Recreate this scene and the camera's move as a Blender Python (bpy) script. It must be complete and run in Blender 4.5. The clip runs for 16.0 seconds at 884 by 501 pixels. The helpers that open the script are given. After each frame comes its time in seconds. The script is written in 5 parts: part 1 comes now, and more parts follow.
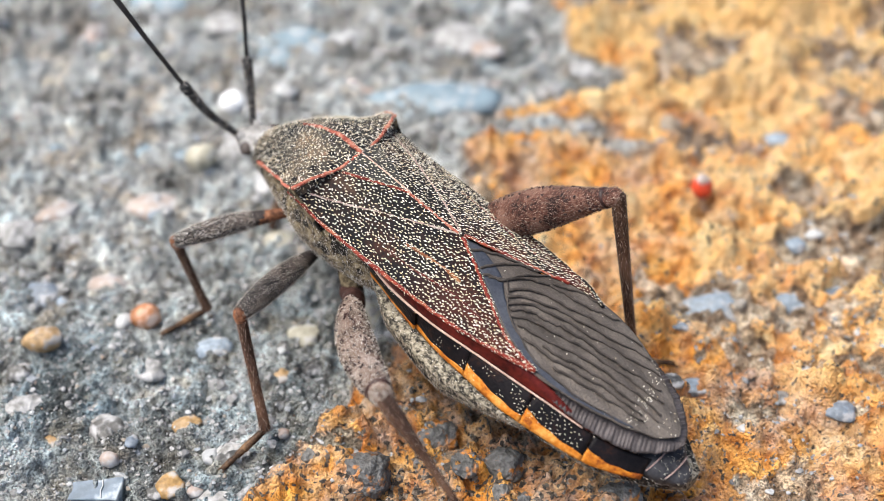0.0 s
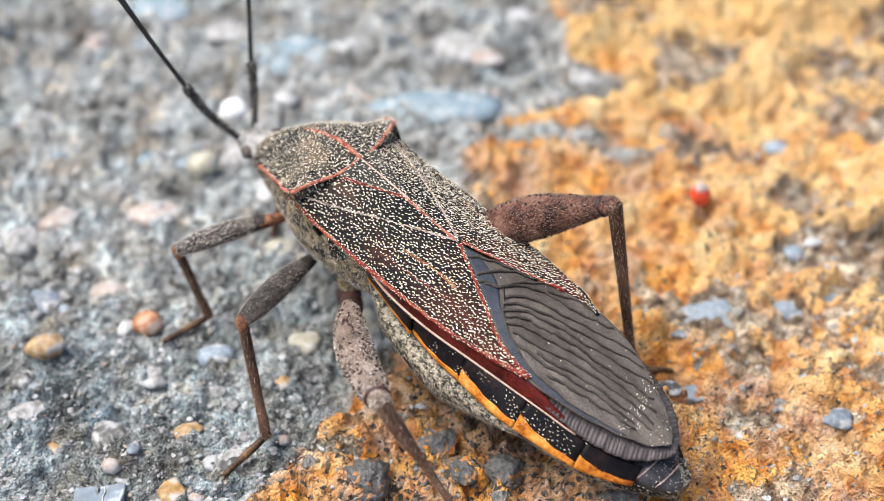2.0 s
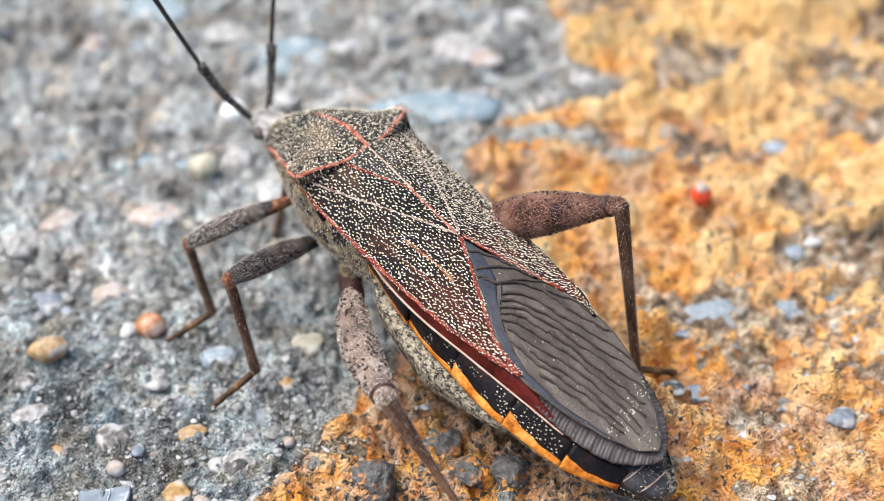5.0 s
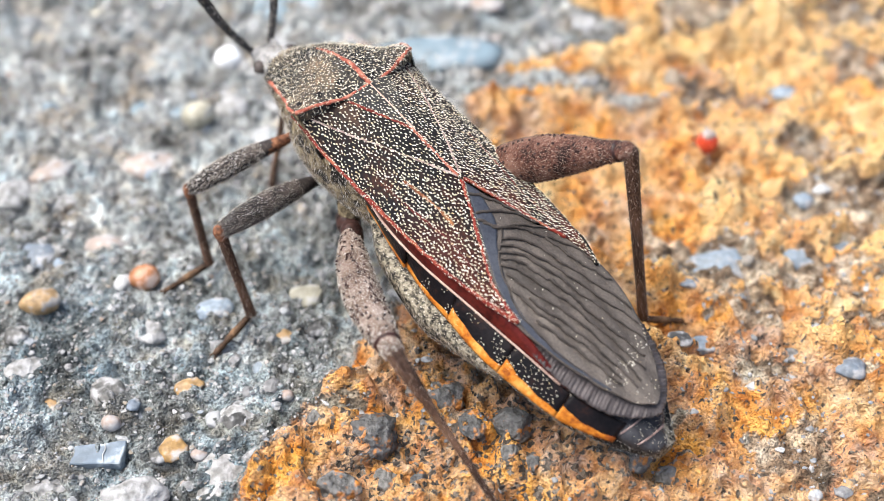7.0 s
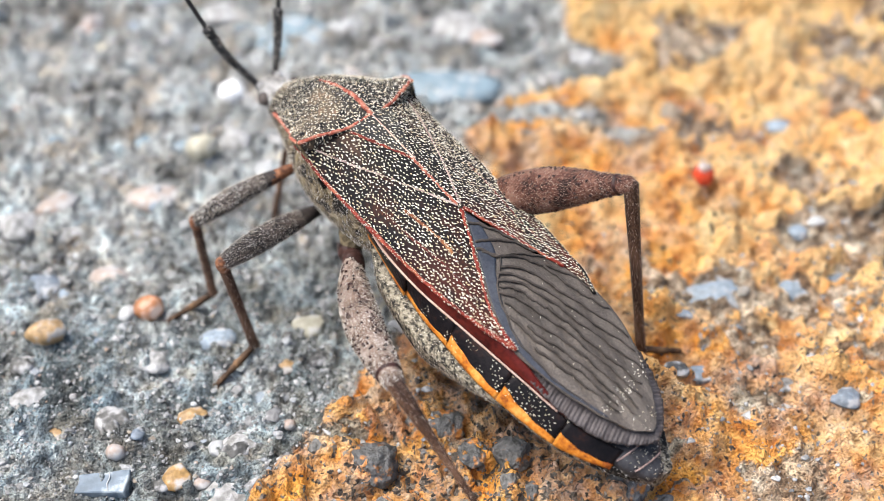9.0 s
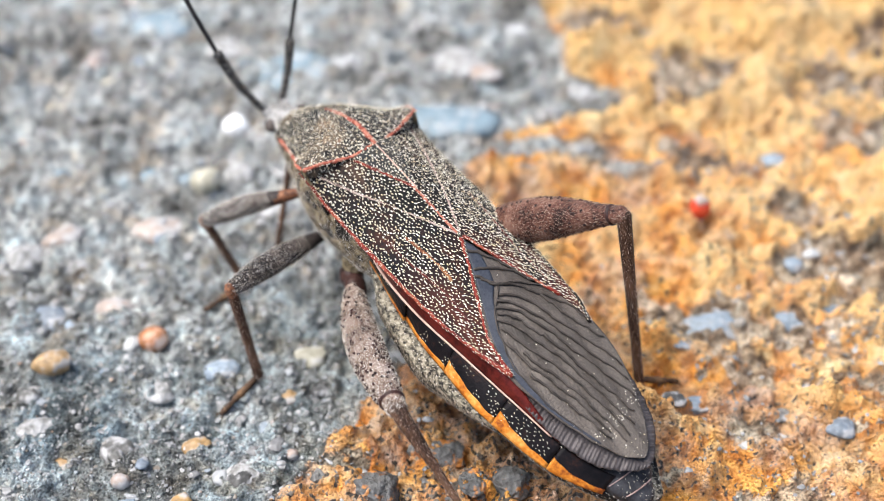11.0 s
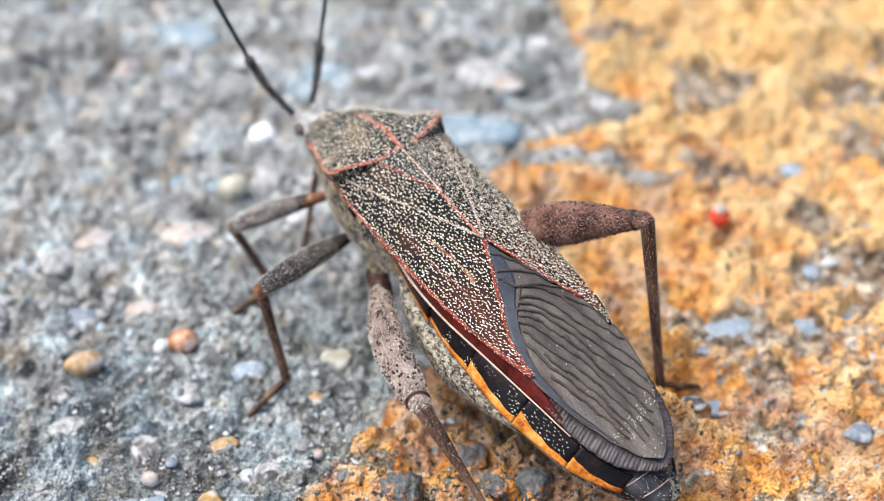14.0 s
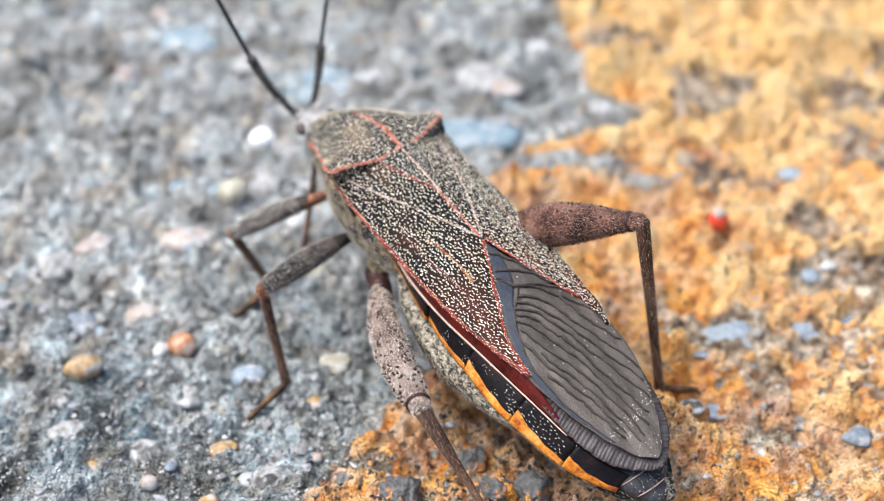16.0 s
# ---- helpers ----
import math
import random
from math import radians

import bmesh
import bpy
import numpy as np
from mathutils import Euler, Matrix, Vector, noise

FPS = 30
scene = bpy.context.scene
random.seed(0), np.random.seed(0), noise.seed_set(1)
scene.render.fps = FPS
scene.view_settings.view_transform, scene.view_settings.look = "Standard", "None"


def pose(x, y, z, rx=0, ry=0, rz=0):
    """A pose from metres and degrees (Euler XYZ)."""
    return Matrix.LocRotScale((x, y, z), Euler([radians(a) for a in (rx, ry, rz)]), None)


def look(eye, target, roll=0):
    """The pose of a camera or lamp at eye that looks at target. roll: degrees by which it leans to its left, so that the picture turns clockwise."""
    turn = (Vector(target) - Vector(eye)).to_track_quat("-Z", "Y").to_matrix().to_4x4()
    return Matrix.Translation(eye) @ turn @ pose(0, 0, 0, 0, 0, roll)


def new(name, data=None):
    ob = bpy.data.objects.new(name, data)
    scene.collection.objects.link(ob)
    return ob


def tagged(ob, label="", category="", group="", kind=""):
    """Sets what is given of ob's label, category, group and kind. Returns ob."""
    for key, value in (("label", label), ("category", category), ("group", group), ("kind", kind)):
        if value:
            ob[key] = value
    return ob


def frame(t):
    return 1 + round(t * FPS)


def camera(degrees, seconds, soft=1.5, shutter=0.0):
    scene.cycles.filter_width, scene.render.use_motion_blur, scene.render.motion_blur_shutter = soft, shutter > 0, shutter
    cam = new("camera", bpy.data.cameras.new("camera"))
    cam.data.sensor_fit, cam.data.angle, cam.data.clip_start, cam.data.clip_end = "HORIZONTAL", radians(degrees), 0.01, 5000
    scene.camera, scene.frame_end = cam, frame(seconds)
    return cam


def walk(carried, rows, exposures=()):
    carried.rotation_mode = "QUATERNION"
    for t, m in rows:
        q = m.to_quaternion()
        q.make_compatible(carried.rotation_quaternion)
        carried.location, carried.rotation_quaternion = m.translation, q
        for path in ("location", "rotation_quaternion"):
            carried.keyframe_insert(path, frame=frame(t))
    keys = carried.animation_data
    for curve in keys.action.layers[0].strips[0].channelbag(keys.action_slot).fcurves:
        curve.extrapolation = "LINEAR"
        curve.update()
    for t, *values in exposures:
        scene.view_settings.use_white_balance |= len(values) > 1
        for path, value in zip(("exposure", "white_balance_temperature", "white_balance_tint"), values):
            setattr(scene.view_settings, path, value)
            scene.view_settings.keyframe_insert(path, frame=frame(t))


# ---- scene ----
MM = 0.001                      # lengths below are in millimetres

# ---------------- camera ----------------
cam = camera(38, 16.0, soft=0.85)
cam.data.dof.use_dof = True
cam.data.dof.focus_distance = 0.0503
cam.data.dof.aperture_fstop = 38.0
CAMERA = [                      # seconds, eye, target, roll
    (0.0, (0.004, -41.68, 43.154), (-0.001, 0.003, -0.002), -0.00),
    (0.5, (0.055, -41.9, 43.647), (0.02, -0.316, 0.394), -0.03),
    (1.0, (-0.028, -41.83, 43.332), (0.012, -0.077, 0.242), 0.06),
    (1.5, (0.052, -41.879, 43.363), (0.003, -0.055, 0.343), -0.03),
    (2.0, (0.07, -41.825, 43.573), (0.005, -0.019, 0.536), -0.03),
    (2.5, (0.147, -41.869, 43.567), (0.008, -0.003, 0.587), -0.14),
    (3.0, (0.205, -42.036, 43.753), (0.015, 0.115, 1.054), -0.19),
    (3.5, (0.086, -41.833, 43.677), (0.014, 0.014, 0.678), -0.04),
    (6.0, (-0.823, -41.846, 43.503), (-0.133, -0.024, 0.487), 0.33),
    (6.5, (-0.807, -41.03, 42.121), (-0.129, -0.944, -2.518), 0.34),
    (7.0, (-0.711, -41.017, 42.543), (-0.136, -0.816, -1.993), 0.20),
    (7.5, (-0.728, -40.967, 42.784), (-0.112, -0.756, -1.743), 0.28),
    (8.0, (-0.635, -41.184, 42.853), (-0.099, -0.633, -1.366), 0.18),
    (8.5, (-0.656, -41.31, 43.073), (-0.12, -0.492, -0.9), 0.17),
    (9.0, (-0.744, -41.552, 43.174), (-0.135, -0.304, -0.395), 0.22),
    (11.5, (-0.839, -42.177, 43.896), (-0.163, 0.177, 1.403), 0.29),
    (12.0, (-0.833, -42.214, 43.825), (-0.177, 0.17, 1.361), 0.24),
    (12.5, (-0.786, -42.288, 43.788), (-0.187, 0.173, 1.401), 0.22),
    (13.0, (-0.729, -42.289, 43.795), (-0.191, 0.159, 1.393), 0.14),
    (13.5, (-1.204, -43.039, 44.246), (-1.311, -0.514, 1.918), -0.09),
    (14.0, (-1.24, -43.286, 44.227), (-1.279, -0.413, 2.252), -0.04),
    (14.5, (-1.146, -43.24, 44.022), (-1.292, -0.496, 1.916), -0.15),
    (15.0, (-1.294, -43.242, 44.051), (-1.319, -0.569, 1.873), -0.01),
    (15.5, (-1.116, -43.281, 44.167), (-1.297, -0.423, 2.177), -0.18),
    (16.0, (-1.112, -43.347, 44.3), (-1.231, -0.356, 2.446), -0.14),
]
walk(cam, [(t, look([c * MM for c in e], [c * MM for c in g], r)) for t, e, g, r in CAMERA],
     exposures=[(0.0, 0.9, 6500, 10), (0.5, 0.96, 6450, 10), (3.5, 0.94, 6450, 10), (6.0, 1.04, 6450, 10), (6.5, 1.12, 6400, 10), (7.0, 1.06, 6400, 10), (9.0, 1.01, 6400, 10), (11.5, 1.0, 6300, 10), (16.0, 1.02, 6200, 10)])

# ---------------- daylight ----------------
world = bpy.data.worlds.new("overcast_sky")
scene.world = world
world.use_nodes = True
wn, wl = world.node_tree.nodes, world.node_tree.links
sky = wn.new("ShaderNodeTexSky")
sky.sky_type, sky.sun_disc = "NISHITA", False
sky.sun_elevation, sky.sun_rotation = radians(63), radians(-81)
sky.air_density, sky.dust_density = 1.0, 4.0
wl.new(sky.outputs[0], wn["Background"].inputs[0])
wn["Background"].inputs[1].default_value = 0.115
sun = bpy.data.lights.new("sun", "SUN")
sun.energy, sun.angle, sun.color = 2.75, radians(50), (1.0, 0.97, 0.92)
sun_ob = new("sun", sun)
sun_ob.matrix_world = look((-0.5, 0.08, 1.0), (0, 0, 0))


# ---------------- materials ----------------
def ramp(nt, src, stops):
    n = nt.nodes.new("ShaderNodeValToRGB")
    el = n.color_ramp.elements
    while len(el) < len(stops):
        el.new(0.5)
    for e, (p, c) in zip(el, stops):
        e.position, e.color = p, (*c, 1)
    nt.links.new(src, n.inputs[0])
    return n.outputs[0]


def tex(nt, kind, scale, detail=4.0, co=None, stretch=None):
    """A texture in object space; scale counts features per millimetre."""
    if co is None:
        co = nt.nodes.new("ShaderNodeTexCoord").outputs["Object"]
    if stretch:
        m = nt.nodes.new("ShaderNodeMapping")
        m.inputs["Scale"].default_value = stretch
        nt.links.new(co, m.inputs[0])
        co = m.outputs[0]
    n = nt.nodes.new("ShaderNodeTexNoise" if kind == "noise" else "ShaderNodeTexVoronoi")
    n.inputs["Scale"].default_value = scale / MM
    if kind == "noise":
        n.inputs["Detail"].default_value = detail
    nt.links.new(co, n.inputs["Vector"])
    return n


def blend(nt, fac, a, b, mode="MIX"):
    n = nt.nodes.new("ShaderNodeMix")
    n.data_type, n.blend_type = "RGBA", mode
    for sock, v in ((n.inputs[0], fac), (n.inputs[6], a), (n.inputs[7], b)):
        if isinstance(v, (int, float)):
            sock.default_value = v
        elif isinstance(v, tuple):
            sock.default_value = (*v, 1)
        else:
            nt.links.new(v, sock)
    return n.outputs[2]


def bumped(nt, bsdf, height, depth):
    b = nt.nodes.new("ShaderNodeBump")
    b.inputs["Strength"].default_value = 1.0
    b.inputs["Distance"].default_value = depth * MM
    nt.links.new(height, b.inputs["Height"])
    nt.links.new(b.outputs[0], bsdf.inputs["Normal"])


def blank(name, rough=0.6, spec=0.5):
    m = bpy.data.materials.new(name)
    m.use_nodes = True
    b = m.node_tree.nodes["Principled BSDF"]
    b.inputs["Roughness"].default_value = rough
    b.inputs["Specular IOR Level"].default_value = spec
    return m, m.node_tree, b


def skin(name, stops, scale=1.5, fine=9.0, rough=0.55, depth=0.03, spec=0.14, stretch=None, spots=None):
    """Cuticle: mottled colour at two scales, pitted relief, optional dark spots."""
    m, nt, b = blank(name, rough, spec)
    a = tex(nt, "noise", scale, 5, stretch=stretch)
    f = tex(nt, "noise", fine, 3)
    mix = nt.nodes.new("ShaderNodeMath")
    mix.operation = "MULTIPLY_ADD"
    mix.inputs[1].default_value = 0.35
    nt.links.new(f.outputs[0], mix.inputs[0])
    half = nt.nodes.new("ShaderNodeMath")
    half.operation = "MULTIPLY"
    half.inputs[1].default_value = 0.65
    nt.links.new(a.outputs[0], half.inputs[0])
    nt.links.new(half.outputs[0], mix.inputs[2])
    col = ramp(nt, mix.outputs[0], stops)
    if spots:
        v = tex(nt, "voronoi", spots[0])
        hole = ramp(nt, v.outputs["Distance"], [(spots[1], (1, 1, 1)), (spots[1] + 0.06, (0, 0, 0))])
        col = blend(nt, hole, col, spots[2])
    nt.links.new(col, b.inputs["Base Color"])
    bumped(nt, b, f.outputs[0], depth)
    return m


def tinted(name, stops, rough=0.5, depth=0.02, per="island", spec=0.4, scale=4.0, grime=0.25, coat=0.0, coarse=1.6, dusts=((0.2, 0.195, 0.19), (0.46, 0.455, 0.45))):
    """Colour drawn at random for each piece, with a little grain."""
    m, nt, b = blank(name, rough, spec)
    if per == "island":
        r = nt.nodes.new("ShaderNodeNewGeometry").outputs["Random Per Island"]
    else:
        r = nt.nodes.new("ShaderNodeObjectInfo").outputs["Random"]
    col = ramp(nt, r, stops)
    g = tex(nt, "noise", scale, 5)
    col = blend(nt, grime, col, ramp(nt, g.outputs[0], [(0.35, (0.25, 0.24, 0.22)), (0.65, (1, 1, 1))]), "MULTIPLY")
    if coat:
        c = tex(nt, "noise", coarse, 8)
        f = ramp(nt, c.outputs[0], [(0.62 - 0.3 * coat, (0, 0, 0)), (0.7 - 0.2 * coat, (0.85, 0.85, 0.85))])
        dust = ramp(nt, g.outputs[0], [(0.3, dusts[0]), (0.7, dusts[1])])
        col = blend(nt, f, col, dust)
    nt.links.new(col, b.inputs["Base Color"])
    bumped(nt, b, g.outputs[0], depth)
    return m


DARK = [(0.36, (0.004, 0.004, 0.005)), (0.55, (0.01, 0.008, 0.009)), (0.72, (0.04, 0.016, 0.01))]
mat_corium = skin("dark_wing_cuticle", [(0.36, (0.004, 0.004, 0.006)), (0.52, (0.009, 0.007, 0.008)), (0.62, (0.04, 0.014, 0.009)), (0.72, (0.16, 0.05, 0.02))], 0.55, 7, 0.5, 0.05, spec=0.08, stretch=(0.5, 1.5, 1))
nt = mat_corium.node_tree
co = nt.nodes.new("ShaderNodeTexCoord")
sep = nt.nodes.new("ShaderNodeSeparateXYZ")
nt.links.new(co.outputs["Object"], sep.inputs[0])
far = nt.nodes.new("ShaderNodeMapRange")
far.inputs["From Min"].default_value, far.inputs["From Max"].default_value = 0.6 * MM, -4.5 * MM
nt.links.new(sep.outputs[0], far.inputs["Value"])
streak = tex(nt, "noise", 0.9, 5, stretch=(0.35, 1.6, 1))
amount = nt.nodes.new("ShaderNodeMath")
amount.operation = "MULTIPLY"
nt.links.new(far.outputs[0], amount.inputs[0])
nt.links.new(ramp(nt, streak.outputs[0], [(0.42, (0.0, 0.0, 0.0)), (0.6, (0.7, 0.7, 0.7))]), amount.inputs[1])
bs = nt.nodes["Principled BSDF"]
old = bs.inputs["Base Color"].links[0].from_socket
nt.links.new(blend(nt, amount.outputs[0], old, (0.12, 0.026, 0.014)), bs.inputs["Base Color"])
mat_clavus = skin("brown_wing_cuticle", [(0.36, (0.005, 0.005, 0.006)), (0.52, (0.012, 0.01, 0.01)), (0.68, (0.06, 0.034, 0.024))], 0.8, 7, 0.5, 0.05, spec=0.08, stretch=(0.4, 1.6, 1))
mat_pronotum = skin("mottled_pronotum", [(0.38, (0.01, 0.011, 0.013)), (0.5, (0.045, 0.041, 0.036)), (0.6, (0.14, 0.108, 0.074)), (0.7, (0.27, 0.15, 0.1))], 0.55, 8, 0.6, 0.09, spots=(1.9, 0.24, (0.006, 0.006, 0.007)))
mat_scutellum = skin("dark_scutellum", [(0.35, (0.012, 0.014, 0.018)), (0.65, (0.06, 0.055, 0.045))], 1.2, 8, 0.5, 0.05)
mat_pleuron = skin("speckled_side", [(0.38, (0.02, 0.015, 0.011)), (0.48, (0.12, 0.092, 0.054)), (0.62, (0.33, 0.265, 0.16))], 2.6, 11, 0.65, 0.12, spots=(1.3, 0.36, (0.014, 0.012, 0.01)))
mat_belly = skin("speckled_belly", [(0.4, (0.015, 0.014, 0.013)), (0.47, (0.1, 0.09, 0.07)), (0.54, (0.26, 0.23, 0.17)), (0.64, (0.42, 0.38, 0.3))], 4.5, 13, 0.65, 0.08, spots=(0.75, 0.3, (0.012, 0.011, 0.01)))
mat_head = skin("grey_head", [(0.38, (0.1, 0.097, 0.094)), (0.6, (0.4, 0.39, 0.375))], 2.0, 10, 0.6, 0.04)
mat_red = skin("salmon_red_ridge", [(0.36, (0.12, 0.023, 0.016)), (0.48, (0.33, 0.088, 0.058)), (0.64, (0.48, 0.22, 0.15))], 2.4, 8, 0.5, 0.05)
mat_crimson = skin("crimson_ridge", [(0.33, (0.07, 0.008, 0.006)), (0.52, (0.2, 0.026, 0.017)), (0.68, (0.38, 0.11, 0.06))], 1.6, 8, 0.45, 0.03)
mat_rust = skin("rust_wing_vein", [(0.36, (0.05, 0.012, 0.008)), (0.5, (0.2, 0.07, 0.03)), (0.66, (0.38, 0.17, 0.07))], 0.8, 8, 0.5, 0.03)
mat_maroon = skin("maroon_wing_edge", [(0.35, (0.025, 0.004, 0.004)), (0.65, (0.13, 0.018, 0.013))], 0.8, 6, 0.3, 0.02)
mat_mauve = skin("mauve_seam", [(0.36, (0.1, 0.06, 0.055)), (0.5, (0.3, 0.21, 0.19)), (0.64, (0.5, 0.4, 0.36))], 1.4, 8, 0.5, 0.02)
mat_pale = skin("pale_vein", [(0.35, (0.4, 0.26, 0.2)), (0.65, (0.62, 0.46, 0.38))], 2, 8, 0.5, 0.02)
mat_black = skin("black_side_plate", DARK, 1.0, 7, 0.45, 0.03, spec=0.1)
mat_orange = skin("orange_side_margin", [(0.37, (0.2, 0.05, 0.01)), (0.48, (0.46, 0.15, 0.014)), (0.66, (0.62, 0.32, 0.08))], 1.5, 8, 0.5, 0.03)
mat_membrane = skin("smoky_membrane", [(0.34, (0.044, 0.037, 0.031)), (0.5, (0.082, 0.069, 0.059)), (0.66, (0.138, 0.116, 0.097))], 0.7, 12, 0.42, 0.05, spec=0.24, stretch=(0.5, 1.6, 1))
mat_hindwing = skin("mauve_hind_wing", [(0.34, (0.045, 0.039, 0.039)), (0.66, (0.11, 0.095, 0.094))], 1.2, 10, 0.38, 0.03, stretch=(3, 0.6, 1))
# dark band of the membrane; the sky's blue reflection is in its colour
mat_band = skin("membrane_base_with_sky_sheen", [(0.34, (0.025, 0.03, 0.042)), (0.66, (0.065, 0.07, 0.085))], 0.8, 10, 0.42, 0.02)
mat_vein = skin("dark_membrane_vein", [(0.35, (0.024, 0.02, 0.017)), (0.65, (0.08, 0.067, 0.058))], 2, 9, 0.45, 0.01)
mat_tip = skin("grey_abdomen_tip", [(0.35, (0.012, 0.012, 0.015)), (0.65, (0.065, 0.065, 0.07))], 1.5, 9, 0.4, 0.03)
mat_femur = skin("grey_brown_femur", [(0.38, (0.008, 0.007, 0.007)), (0.5, (0.03, 0.025, 0.024)), (0.62, (0.09, 0.073, 0.064))], 1.0, 9, 0.6, 0.05)
mat_thigh = skin("red_brown_femur", [(0.38, (0.018, 0.009, 0.008)), (0.48, (0.11, 0.046, 0.032)), (0.62, (0.25, 0.14, 0.1))], 0.8, 8, 0.6, 0.05)
mat_tibia = skin("dark_brown_tibia", [(0.36, (0.01, 0.006, 0.004)), (0.5, (0.042, 0.022, 0.014)), (0.66, (0.13, 0.07, 0.042))], 1.4, 10, 0.5, 0.03, stretch=(0.3, 1.2, 1.2))
mat_hind = skin("speckled_femur", [(0.36, (0.06, 0.038, 0.03)), (0.5, (0.2, 0.14, 0.11)), (0.64, (0.36, 0.29, 0.25))], 1.2, 9, 0.6, 0.08)
mat_knob = skin("dark_knob", [(0.35, (0.008, 0.004, 0.004)), (0.65, (0.05, 0.018, 0.014))], 2, 9, 0.35, 0.02, spec=0.3)
mat_trochanter = skin("dark_brown_joint", [(0.35, (0.01, 0.006, 0.006)), (0.65, (0.06, 0.03, 0.025))], 1.5, 8, 0.3, 0.02, stretch=(3, 0.6, 0.6))
mat_tarsus = skin("rusty_foot", [(0.36, (0.014, 0.008, 0.005)), (0.5, (0.06, 0.034, 0.02)), (0.66, (0.17, 0.098, 0.05))], 1.4, 10, 0.45, 0.03)
mat_joint = skin("rust_joint", [(0.36, (0.03, 0.014, 0.009)), (0.5, (0.14, 0.058, 0.03)), (0.66, (0.3, 0.14, 0.075))], 2.2, 9, 0.5, 0.02)
mat_antenna = skin("black_antenna", [(0.35, (0.01, 0.01, 0.011)), (0.65, (0.05, 0.047, 0.046))], 2, 12, 0.6, 0.05)
mat_antenna_base = skin("grey_antenna_base", [(0.35, (0.012, 0.012, 0.013)), (0.65, (0.07, 0.067, 0.065))], 2, 12, 0.6, 0.05)
mat_eye = skin("grey_brown_eye", [(0.35, (0.03, 0.024, 0.022)), (0.65, (0.12, 0.1, 0.09))], 2, 14, 0.25, 0.01)
mat_scale = tinted("cream_scales", [(0.0, (0.5, 0.43, 0.29)), (0.4, (0.66, 0.61, 0.48)), (0.8, (0.78, 0.75, 0.67)), (1.0, (0.56, 0.43, 0.24))], 0.5, 0.003, grime=0.0)
mat_fuzz = tinted("brown_fuzz", [(0.0, (0.08, 0.04, 0.03)), (0.5, (0.2, 0.12, 0.09)), (1.0, (0.45, 0.35, 0.28))], 0.6, 0.003, grime=0.0)
mat_down = tinted("grey_down", [(0.0, (0.2, 0.16, 0.12)), (0.45, (0.42, 0.37, 0.31)), (1.0, (0.75, 0.72, 0.67))], 0.6, 0.003, grime=0.0)


